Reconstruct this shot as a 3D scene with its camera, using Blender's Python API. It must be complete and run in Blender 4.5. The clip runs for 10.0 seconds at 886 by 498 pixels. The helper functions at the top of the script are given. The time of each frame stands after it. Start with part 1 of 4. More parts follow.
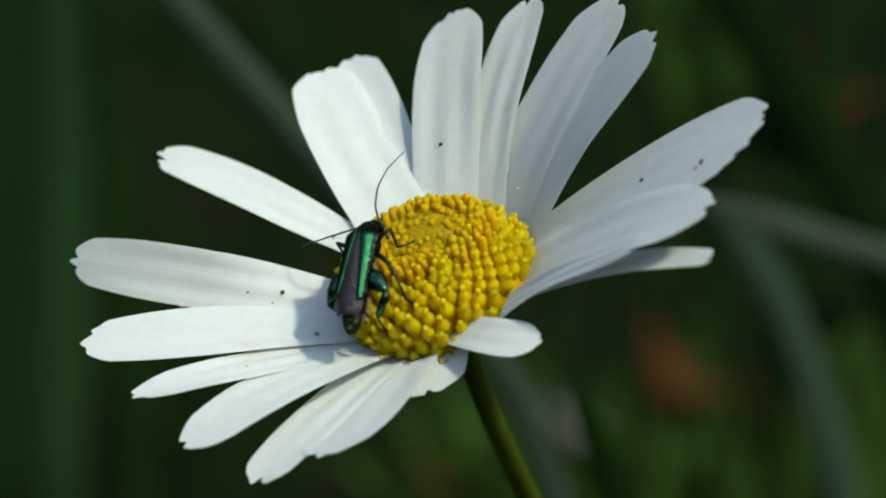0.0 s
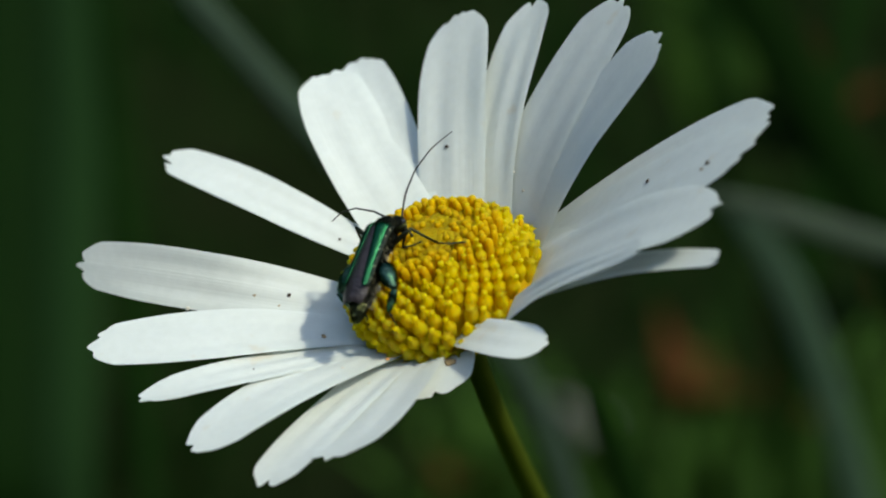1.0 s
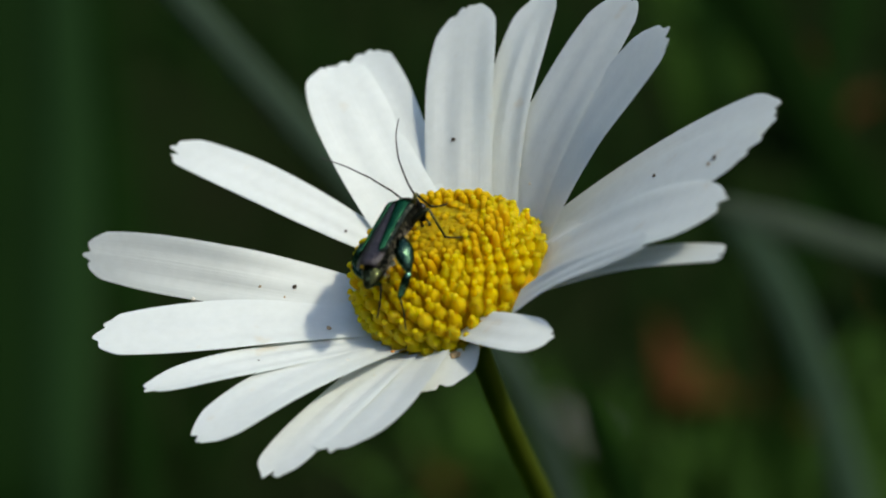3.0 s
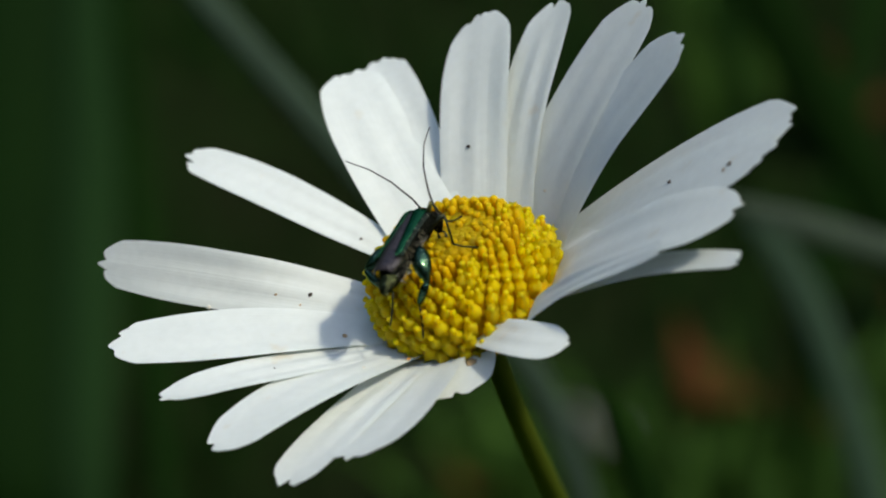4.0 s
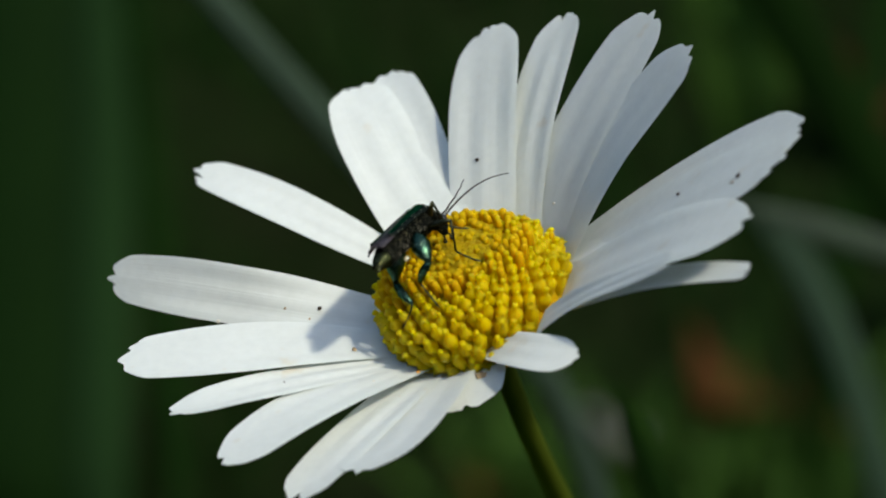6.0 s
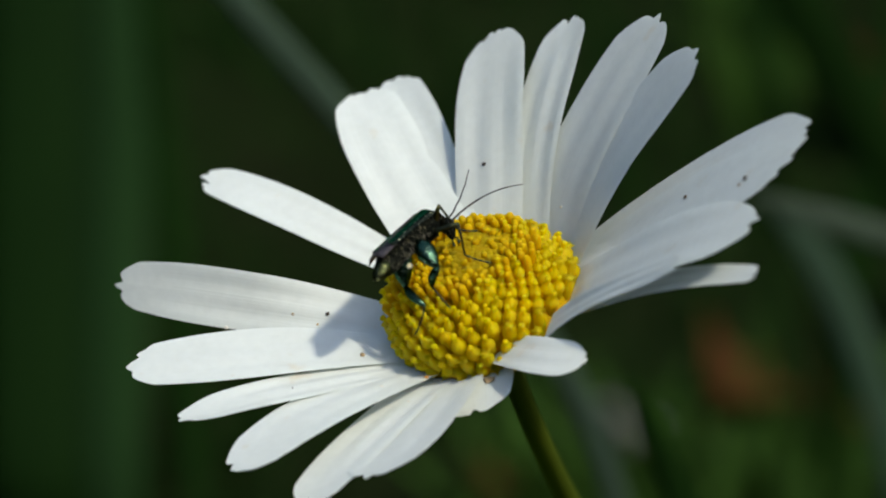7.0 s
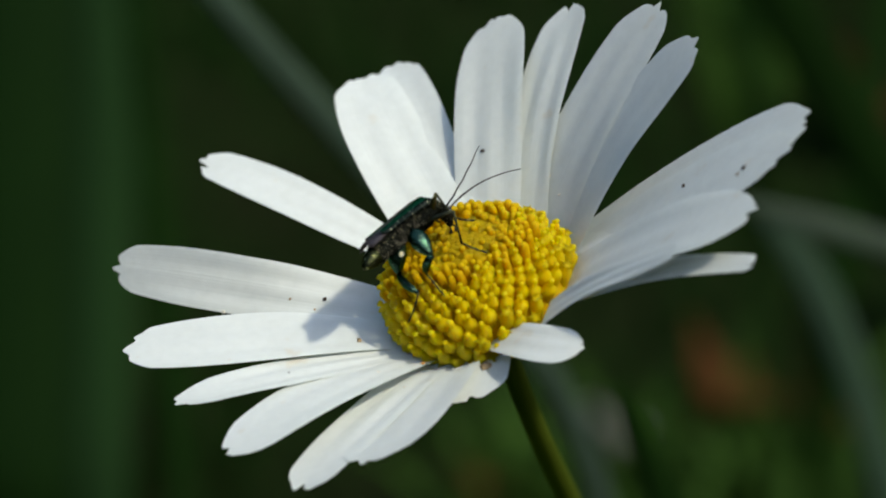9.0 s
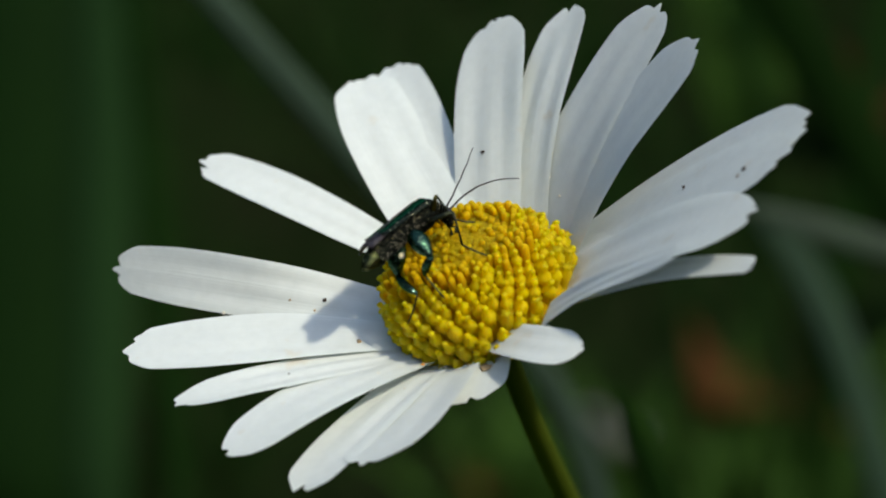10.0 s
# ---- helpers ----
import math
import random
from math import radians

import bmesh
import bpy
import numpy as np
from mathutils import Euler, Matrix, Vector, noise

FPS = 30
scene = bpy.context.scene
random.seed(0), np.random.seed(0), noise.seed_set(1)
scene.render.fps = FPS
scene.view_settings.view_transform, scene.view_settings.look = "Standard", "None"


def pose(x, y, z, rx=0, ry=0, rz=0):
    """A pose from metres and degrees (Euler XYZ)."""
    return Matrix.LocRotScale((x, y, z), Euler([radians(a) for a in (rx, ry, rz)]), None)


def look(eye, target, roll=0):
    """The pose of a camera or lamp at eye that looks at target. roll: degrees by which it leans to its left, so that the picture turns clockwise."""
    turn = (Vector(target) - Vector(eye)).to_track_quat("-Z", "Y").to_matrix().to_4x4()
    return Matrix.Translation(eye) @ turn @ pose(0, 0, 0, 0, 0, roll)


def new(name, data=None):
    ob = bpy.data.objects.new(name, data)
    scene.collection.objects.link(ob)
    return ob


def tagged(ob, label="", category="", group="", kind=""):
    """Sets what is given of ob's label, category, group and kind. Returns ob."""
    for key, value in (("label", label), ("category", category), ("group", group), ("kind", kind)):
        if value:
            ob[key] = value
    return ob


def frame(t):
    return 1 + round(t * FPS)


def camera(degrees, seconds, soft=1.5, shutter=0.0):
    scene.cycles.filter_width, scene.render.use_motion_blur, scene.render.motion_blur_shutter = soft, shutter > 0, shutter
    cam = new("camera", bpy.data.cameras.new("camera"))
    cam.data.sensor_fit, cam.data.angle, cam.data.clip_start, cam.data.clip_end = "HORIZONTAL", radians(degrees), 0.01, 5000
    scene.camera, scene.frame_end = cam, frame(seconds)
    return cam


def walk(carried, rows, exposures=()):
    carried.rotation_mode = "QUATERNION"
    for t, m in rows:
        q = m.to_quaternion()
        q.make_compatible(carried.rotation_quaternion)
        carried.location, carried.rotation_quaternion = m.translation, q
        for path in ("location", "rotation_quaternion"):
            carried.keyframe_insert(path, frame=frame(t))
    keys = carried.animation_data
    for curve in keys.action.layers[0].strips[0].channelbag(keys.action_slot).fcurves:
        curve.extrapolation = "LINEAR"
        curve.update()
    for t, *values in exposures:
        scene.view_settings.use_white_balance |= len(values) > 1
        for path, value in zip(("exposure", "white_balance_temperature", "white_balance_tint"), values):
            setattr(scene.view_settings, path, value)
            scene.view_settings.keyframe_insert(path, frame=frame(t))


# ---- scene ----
cam = camera(15.5, 10.0, soft=2.0)
cam.data.dof.use_dof = True
cam.data.dof.focus_distance = 0.220
cam.data.dof.aperture_fstop = 31.0
EYE = (-0.00191, -0.19865, 0.51457)


def turned(yaw, pitch):
    """The camera's pose, from small turns in degrees about its own axes."""
    return pose(*EYE, 65.0) @ pose(0, 0, 0, 0, yaw) @ pose(0, 0, 0, pitch)


walk(cam, [
    (0, turned(-0.538, 0.205)),
    (0.5, turned(-0.471, 0.295)),
    (1, turned(-0.333, 0.098)),
    (1.5, turned(-0.419, 0.224)),
    (2, turned(-0.471, 0.279)),
    (2.2, turned(-0.472, 0.221)),
    (3.3, turned(-0.282, 0.234)),
    (3.5, turned(-0.153, 0.110)),
    (4, turned(-0.045, 0.234)),
    (4.5, turned(0.000, 0.000)),
    (5, turned(-0.036, 0.206)),
    (5.5, turned(-0.093, 0.266)),
    (6, turned(0.215, 0.313)),
    (6.2, turned(0.487, 0.144)),
    (7.3, turned(0.481, 0.229)),
    (7.5, turned(0.258, 0.532)),
    (8, turned(0.265, 0.205)),
    (8.5, turned(0.213, 0.488)),
    (9, turned(0.246, 0.252)),
    (9.5, turned(0.196, 0.473)),
    (10, turned(0.221, 0.309)),
], exposures=[(0, 0.27, 7050, -2), (3.5, 0.24, 7100, 5), (10, 0.24, 7150, 5)])

# ---- light ----
FLOWER = Matrix(((0.85238, -0.29393, -0.43249, 0.0), (0.22022, 0.95193, -0.21293, 0.0),
                 (0.47429, 0.08625, 0.87613, 0.42), (0, 0, 0, 1)))
SUN_WAY = (FLOWER.to_3x3() @ Vector((0.66, -0.45, 0.605))).normalized()
world = bpy.data.worlds.new("world")
scene.world = world
world.use_nodes = True
sky = world.node_tree.nodes.new("ShaderNodeTexSky")
sky.sky_type, sky.sun_disc = "NISHITA", False
sky.air_density, sky.dust_density, sky.ozone_density = 1.0, 1.5, 2.5
sky.sun_elevation = math.asin(SUN_WAY.z)
sky.sun_rotation = math.atan2(SUN_WAY.x, SUN_WAY.y)
background = world.node_tree.nodes["Background"]
background.inputs["Strength"].default_value = 0.25
world.node_tree.links.new(sky.outputs[0], background.inputs[0])
sun = new("sun", bpy.data.lights.new("sun", "SUN"))
sun.data.energy, sun.data.angle, sun.data.color = 2.8, radians(3.0), (1.0, 0.95, 0.85)
sun.matrix_world = look(SUN_WAY * 3, (0, 0, 0))
scene.view_settings.exposure = 0.0

# ---- materials ----
MM = 0.001


def material(name, colour, rough=0.5, metal=0.0, vary=0.15, grain=800.0, blotch=60.0, bump=0.15, spec=0.5,
             second=None, random_tint=0.0, translucent=0.0, waxy=0.0):
    """A surface with fine grain and larger blotches; grain and blotch are cycles to the metre."""
    m = bpy.data.materials.new(name)
    m.use_nodes = True
    tree = m.node_tree
    n, link = tree.nodes, tree.links.new
    b = n["Principled BSDF"]
    where = n.new("ShaderNodeTexCoord").outputs["Object"]
    fine, broad = n.new("ShaderNodeTexNoise"), n.new("ShaderNodeTexNoise")
    fine.inputs["Scale"].default_value, broad.inputs["Scale"].default_value = grain, blotch
    fine.inputs["Detail"].default_value = broad.inputs["Detail"].default_value = 4
    link(where, fine.inputs["Vector"]), link(where, broad.inputs["Vector"])
    ramp = n.new("ShaderNodeValToRGB")
    dark = second or tuple(c * (1 - 2 * vary) for c in colour)
    ramp.color_ramp.elements[0].color, ramp.color_ramp.elements[1].color = (*dark, 1), (*colour, 1)
    ramp.color_ramp.elements[0].position, ramp.color_ramp.elements[1].position = 0.33, 0.62
    mix = n.new("ShaderNodeMath")
    mix.operation = "MULTIPLY_ADD"
    mix.inputs[1].default_value = 0.45
    half = n.new("ShaderNodeMath")
    half.operation = "MULTIPLY"
    half.inputs[1].default_value = 0.55
    link(broad.outputs["Fac"], half.inputs[0])
    link(fine.outputs["Fac"], mix.inputs[0]), link(half.outputs[0], mix.inputs[2])
    link(mix.outputs[0], ramp.inputs["Fac"])
    colour_out = ramp.outputs["Color"]
    if random_tint:
        info, tint = n.new("ShaderNodeObjectInfo"), n.new("ShaderNodeHueSaturation")
        span = n.new("ShaderNodeMapRange")
        span.inputs["To Min"].default_value, span.inputs["To Max"].default_value = 1 - random_tint, 1 + random_tint
        link(info.outputs["Random"], span.inputs["Value"])
        link(span.outputs[0], tint.inputs["Value"])
        link(colour_out, tint.inputs["Color"])
        colour_out = tint.outputs["Color"]
    link(colour_out, b.inputs["Base Color"])
    b.inputs["Roughness"].default_value, b.inputs["Metallic"].default_value = rough, metal
    b.inputs["Specular IOR Level"].default_value = spec
    if waxy:
        b.inputs["Subsurface Weight"].default_value, b.inputs["Subsurface Scale"].default_value = waxy, 0.0014
        b.inputs["Subsurface Radius"].default_value = (1.0, 0.72, 0.12)
    relief = n.new("ShaderNodeBump")
    relief.inputs["Strength"].default_value, relief.inputs["Distance"].default_value = bump, 0.0002
    link(fine.outputs["Fac"], relief.inputs["Height"])
    link(relief.outputs["Normal"], b.inputs["Normal"])
    if translucent:
        glow, both = n.new("ShaderNodeBsdfTranslucent"), n.new("ShaderNodeMixShader")
        both.inputs[0].default_value = translucent
        link(colour_out, glow.inputs["Color"])
        link(b.outputs[0], both.inputs[1]), link(glow.outputs[0], both.inputs[2])
        link(both.outputs[0], n["Material Output"].inputs["Surface"])
    return m


def petal_material():
    """White ray petal: thin, lets light through, fine veins along its length, faint cream blotches."""
    m = material("petal_white", (0.770, 0.81, 0.79), 0.6, 0, 0.02, 1500, 160, 0.10, 0.25, (0.710, 0.75, 0.73),
                 translucent=0.42)
    n, link = m.node_tree.nodes, m.node_tree.links.new
    uv = n.new("ShaderNodeTexCoord").outputs["UV"]
    veins, stretch = n.new("ShaderNodeTexNoise"), n.new("ShaderNodeMapping")
    stretch.inputs["Scale"].default_value = (26, 1.2, 1)
    veins.inputs["Scale"].default_value = 1.0
    veins.inputs["Detail"].default_value = 3
    link(uv, stretch.inputs["Vector"]), link(stretch.outputs[0], veins.inputs["Vector"])
    bump = [x for x in n if x.bl_idname == "ShaderNodeBump"][0]
    more = n.new("ShaderNodeBump")
    more.inputs["Strength"].default_value, more.inputs["Distance"].default_value = 0.22, 0.00015
    link(veins.outputs["Fac"], more.inputs["Height"])
    link(bump.outputs["Normal"], more.inputs["Normal"])
    link(more.outputs["Normal"], n["Principled BSDF"].inputs["Normal"])
    # faint tan smudges
    where = [x for x in n if x.bl_idname == "ShaderNodeTexCoord"][0].outputs["Object"]
    smudge, limit, mix = n.new("ShaderNodeTexNoise"), n.new("ShaderNodeMapRange"), n.new("ShaderNodeMix")
    smudge.inputs["Scale"].default_value, smudge.inputs["Detail"].default_value = 420, 6
    limit.inputs["From Min"].default_value, limit.inputs["From Max"].default_value = 0.66, 0.74
    limit.inputs["To Max"].default_value = 0.55
    mix.data_type = "RGBA"
    mix.inputs["B"].default_value = (0.66, 0.58, 0.44, 1)
    link(where, smudge.inputs["Vector"]), link(smudge.outputs["Fac"], limit.inputs["Value"])
    link(limit.outputs[0], mix.inputs["Factor"])
    ramp = [x for x in n if x.bl_idname == "ShaderNodeValToRGB"][0]
    link(ramp.outputs["Color"], mix.inputs["A"])
    link(mix.outputs["Result"], n["Principled BSDF"].inputs["Base Color"])
    return m


PETAL = petal_material()
FLORET = material("floret_yellow", (0.73, 0.565, 0.012), 0.5, 0, 0.10, 2500, 500, 0.12, 0.2, (0.70, 0.52, 0.010), 0.06, 0.5, 0.9)
BUD = material("bud_orange", (0.59, 0.37, 0.006), 0.7, 0, 0.08, 2500, 400, 0.15, 0.12, (0.54, 0.32, 0.005), 0.05, 0.35, 0.8)
DISC = material("disc_flesh", (0.58, 0.355, 0.006), 0.8, 0, 0.06, 1500, 300, 0.1, 0.1, (0.53, 0.31, 0.005), 0, 0.25, 0.9)
STEM = material("stem_green", (0.125, 0.175, 0.018), 0.6, 0, 0.15, 900, 90, 0.3, 0.1, (0.105, 0.148, 0.015), 0, 0.6)
BRACT = material("bract_green", (0.09, 0.15, 0.03), 0.55, 0, 0.2, 900, 200, 0.3)
SPECK = material("speck_brown", (0.035, 0.022, 0.012), 0.8, 0, 0.3, 4000, 900, 0.4)
STAIN = material("stain_tan", (0.42, 0.30, 0.16), 0.8, 0, 0.25, 3000, 700, 0.3)
GRASS = material("grass_green", (0.0185, 0.0535, 0.0150), 0.8, 0, 0.2, 300, 25, 0.2, 0.08, (0.0155, 0.0455, 0.0128), 0.15, 0.45)
GRASS_PALE = material("grass_grey_green", (0.046, 0.080, 0.047), 0.7, 0, 0.2, 300, 25, 0.2, 0.5, (0.033, 0.057, 0.037), 0.1, 0.45)
# grass in shade: the shade is put into this very dark green
GRASS_DEEP_SHADE = material("grass_deep_shade", (0.0066, 0.025, 0.0032), 0.8, 0, 0.2, 300, 25, 0.2, 0.05, (0.0042, 0.0149, 0.0021), 0.1, 0.3)
GRASS_SILVER = material("grass_silver_green", (0.072, 0.122, 0.084), 0.8, 0, 0.2, 300, 25, 0.2, 0.2, (0.055, 0.093, 0.065), 0.1, 0.45)
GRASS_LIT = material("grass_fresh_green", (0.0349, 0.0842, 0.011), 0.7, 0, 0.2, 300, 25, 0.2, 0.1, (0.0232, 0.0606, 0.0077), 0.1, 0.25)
DEAD = material("dead_leaf_brown", (0.0654, 0.0258, 0.0082), 0.9, 0, 0.3, 300, 60, 0.4, 0.05, (0.0393, 0.0161, 0.0055))
# bright grey that paints sunlight on a patch of grass
SUNLIT_GREY = material("sunlit_patch_grey", (0.408, 0.408, 0.372), 0.7, 0, 0.2, 300, 25, 0.2, 0.2, (0.168, 0.168, 0.144))
# soil with the shade of the grass over it worked into the colour
SOIL = material("ground_soil_shaded", (0.0063, 0.0146, 0.003), 1.0, 0, 0.3, 60, 6, 0.5, 0.02, (0.0063, 0.0067, 0.003))

HEDGE = material("hedge_green", (0.0175, 0.0357, 0.009), 0.8, 0, 0.3, 12, 2, 0.4, 0.1, (0.0078, 0.0189, 0.0044))
CREAM = material("cream_stain", (0.77, 0.74, 0.66), 0.7, 0, 0.1, 3000, 700, 0.1, 0.2, (0.70, 0.64, 0.52))
POLLEN = material("pollen_orange", (0.75, 0.33, 0.02), 0.7, 0, 0.2, 3000, 700, 0.3)


# ---- building ----
def finish(bm, name, mat, parent=None, label="", smooth=True, scale=MM):
    bmesh.ops.recalc_face_normals(bm, faces=bm.faces)
    for face in bm.faces:
        face.smooth = smooth
    if scale != 1:
        bmesh.ops.scale(bm, vec=(scale,) * 3, verts=bm.verts)
    data = bpy.data.meshes.new(name)
    bm.to_mesh(data)
    bm.free()
    data.materials.append(mat)
    ob = new(name, data)
    ob.parent = parent
    if label:
        tagged(ob, label)
    return ob


def part(name, bm, mat, parent, label=""):
    return finish(bm, name, mat, parent, label)


def tube(points, radii, sides=10, bm=None, flat=1.0, cap=True, hint=Vector((0, 0, 1))):
    """A tube through points with a radius at each; flat squeezes it along the hint."""
    bm = bm or bmesh.new()
    rings = []
    points = [Vector(p) for p in points]
    for i, p in enumerate(points):
        way = (points[min(i + 1, len(points) - 1)] - points[max(i - 1, 0)]).normalized()
        side = way.cross(hint)
        side = side.normalized() if side.length > 1e-4 else way.orthogonal().normalized()
        up = side.cross(way).normalized()
        r = radii[i] if not isinstance(radii, (int, float)) else radii
        rings.append([bm.verts.new(p + side * r * math.cos(a) + up * r * flat * math.sin(a))
                      for a in (2 * math.pi * k / sides for k in range(sides))])
    for a, b in zip(rings, rings[1:]):
        for k in range(sides):
            bm.faces.new((a[k], a[(k + 1) % sides], b[(k + 1) % sides], b[k]))
    if cap:
        bm.faces.new(rings[0])
        bm.faces.new(rings[-1])
    return bm


def bezier(a, b, c, d, count):
    a, b, c, d = (Vector(p) for p in (a, b, c, d))
    return [a * (1 - s) ** 3 + b * 3 * s * (1 - s) ** 2 + c * 3 * s * s * (1 - s) + d * s ** 3
            for s in (i / (count - 1) for i in range(count))]


def blob(centre, size, seed, bm=None, rough=0.25):
    """A small lumpy grain."""
    bm = bm or bmesh.new()
    made = bmesh.ops.create_icosphere(bm, subdivisions=2, radius=1)["verts"]
    for v in made:
        k = 1 + rough * noise.noise(v.co * 1.7 + Vector((seed * 3.1, seed, 0)))
        v.co = Vector(centre) + Vector(v.co[i] * size[i] * k for i in range(3))
    return bm


# ---- ground ----
def ground():
    bm = bmesh.new()
    cuts = [-400, -40, -8, -3, -1.5] + [-1 + 0.1 * i for i in range(21)] + [1.5, 3, 8, 40, 400]
    grid = [[bm.verts.new((x, y, 0.012 * noise.noise(Vector((x * 4, y * 4, 0))) if abs(x) < 3 and abs(y) < 3 else 0))
             for x in cuts] for y in cuts]
    for r0, r1 in zip(grid, grid[1:]):
        for i in range(len(cuts) - 1):
            bm.faces.new((r0[i], r0[i + 1], r1[i + 1], r1[i]))
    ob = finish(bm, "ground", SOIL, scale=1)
    tagged(ob, "soil of a meadow under grass, coloured dark for shade", "ground", kind="structure")


ground()


def backdrop():
    """The shaded hedge all round the meadow."""
    bm = bmesh.new()
    rng = random.Random(8)
    n = 120
    ring = []
    for k in range(n):
        a = 6.283 * k / n
        r = 5.0 + 0.4 * rng.random()
        h = 3.2 + 0.9 * noise.noise(Vector((math.cos(a) * 3, math.sin(a) * 3, 1)))
        ring.append([bm.verts.new((r * q * math.cos(a), r * q * math.sin(a), z)) for q, z in ((0.92, -0.1), (1, h * 0.4), (1.02, h * 0.8), (1.1, h))])
    for k in range(n):
        a, b = ring[k], ring[(k + 1) % n]
        for j in range(3):
            bm.faces.new((a[j], b[j], b[j + 1], a[j + 1]))
    ob = finish(bm, "backdrop", HEDGE, scale=1)
    ob.modifiers.new("thickness", "SOLIDIFY").thickness = 0.1
    tagged(ob, "dark green hedge closing the meadow", "hedge", kind="structure")


backdrop()

# ---- the flower ----
flower = new("oxeye_daisy")
flower.matrix_world = FLOWER
tagged(flower, "open white oxeye daisy with domed yellow disc on green stem", "flower")
# the disc: a high dome, leaning a little on the ring of petals
DISC_R, DISC_H = 6.35, 4.4
TILT = pose(-0.0003, 0.0002, 0, 0, 12.5, 0)


def dome(x, y):
    return DISC_H * math.sqrt(max(0, 1 - (x * x + y * y) / DISC_R ** 2))


def petal(az, heading, rise, length, width, roll, arch=1.0, sweep=0.0, teeth=(0.0, 0.05), end=0.75,
          waist=0.42, lift=0.0, start=6.3, deep=None, name="petal", label=""):
    """A ray petal: from the disc's edge at az, along heading and rise (degrees), with its length and width in mm."""
    root = Vector((start * math.cos(radians(az)), start * math.sin(radians(az)), lift))
    if deep is None:
        deep = min(5, max(0, 2 + 0.32 * root.x - 0.35 * root.y))
    root += Vector((0, 0.826, -0.563)) * deep
    # those that face away from the sun stand up steeper
    from_x = (heading + 180) % 360 - 180
    steep = Vector((0, -0.826, 0.563)) * 6.5 * max(0, min(1, (72 - from_x) / 30 if from_x > 0 else (90 + from_x) / 80))
    h, e = radians(heading), radians(rise)
    way = Vector((math.cos(h) * math.cos(e), math.sin(h) * math.cos(e), math.sin(e)))
    side = Vector((0, 0, 1)).cross(way).normalized()
    up = way.cross(side)
    rng = random.Random(int(az * 10))
    ph = rng.uniform(0, 6)
    wave = rng.uniform(0.06, 0.16)
    nick, notch = rng.uniform(0.12, 0.24), rng.choice((-1, 1)) * rng.uniform(0.3, 0.5)

    def surface(s, v):
        """The place at s along (0 to 1) and v across (-1 to 1)."""
        tip = 1 - 0.42 * end * (width / length) * (1 - math.sqrt(max(0, 1 - 0.96 * v * v)))
        tip -= 0.6 * teeth[1] * max(0, 1 - abs(v - teeth[0]) / nick) + 0.02 * max(0, 1 - abs(v - teeth[0] - notch) / 0.13) + 0.012 * math.sin(v * 9 + ph) * (1 - abs(v))
        s = s * tip
        wide = waist + (1 - waist) * math.sin(min(1, s / 0.62) * math.pi / 2) ** 1.2
        if s > 0.62:
            wide *= 1 - 0.30 * ((s - 0.62) / 0.38) ** 2.2
        x = v * width / 2 * wide
        r = radians(roll) * min(1, s * 2)
        across = side * math.cos(r) + up * math.sin(r)
        out = up * math.cos(r) - side * math.sin(r)
        bow = 4 * s * (1 - s)
        z = 0.03 * width * (v * v - 0.3) * (1 - 0.5 * s) + wave * math.cos(v * 7.5) * math.sin(math.pi * min(1, s * 1.1)) * 0.35
        z += wave * 0.8 * math.sin(s * 7 + ph) * abs(v)
        return root + way * (length * s) + steep * s + up * (arch * bow) + side * (sweep * bow) + across * x + out * z

    bm = bmesh.new()
    layer = bm.loops.layers.uv.new("uv")
    ns, nv = 30, 22
    rows = [[bm.verts.new(surface(i / ns, -1 + 2 * j / nv)) for j in range(nv + 1)] for i in range(ns + 1)]
    place = {v: (j / nv, i / ns) for i, row in enumerate(rows) for j, v in enumerate(row)}
    for a, b in zip(rows, rows[1:]):
        for j in range(nv):
            for loop in bm.faces.new((a[j], a[j + 1], b[j + 1], b[j])).loops:
                loop[layer].uv = (place[loop.vert][0] + az, place[loop.vert][1])
    ob = part(name, bm, PETAL, flower, label)
    thick = ob.modifiers.new("thickness", "SOLIDIFY")
    thick.thickness, thick.offset, thick.use_rim = 0.00005, 0, False
    return ob, surface


def speck(of, s, v, size, mat=SPECK, name="speck", label="tiny dark speck"):
    ob, surface = of
    p = surface(s, v)
    n = (surface(s + 0.02, v) - p).cross(surface(s, v + 0.05) - p).normalized()
    n = n if n.z > 0 else -n
    flat = 0.06 if mat is CREAM or mat is STAIN else 0.45
    bm = blob((0, 0, 0), (size, size * 0.8, size * flat), s * 37 + v, rough=0.25 if flat > 0.1 else 0.8)
    turn = n.to_track_quat("Z", "Y").to_matrix()
    for vert in bm.verts:
        vert.co = p + n * (0.07 if flat < 0.1 else 0.1) + turn @ vert.co
    part(name, bm, mat, ob, label)


petal_a = petal(113.0, 123.5, 24.0, 19.7, 3.7, 10, arch=0.73, sweep=0.13, teeth=(.35, .08), waist=.5, end=1.2)
petal(86.4, 82.4, 15.7, 18.0, 4.6, 4, arch=0.98, sweep=-0.13, teeth=(-.5, .03), waist=.7, end=1)
petal(95.0, 87.0, 18.9, 17.3, 5.6, 20, arch=1.02, sweep=0.38, teeth=(-.2, .04), waist=.92, end=0.8, lift=0.3)
petal_c = petal(65.7, 58.8, 19.0, 16.8, 5.8, -8, arch=0.76, sweep=-0.08, teeth=(.1, .05), waist=.85, end=1.1, lift=0.6)
petal(39.9, 49.1, 17.0, 17.2, 4.6, -10, arch=0.91, sweep=0.40, teeth=(.1, .05), waist=.8, end=1.1, lift=0.3)
petal_e = petal(27.2, 25.2, 20.5, 17.1, 6.1, -7, arch=0.71, sweep=0.10, teeth=(-.3, .05), waist=.95, end=1)
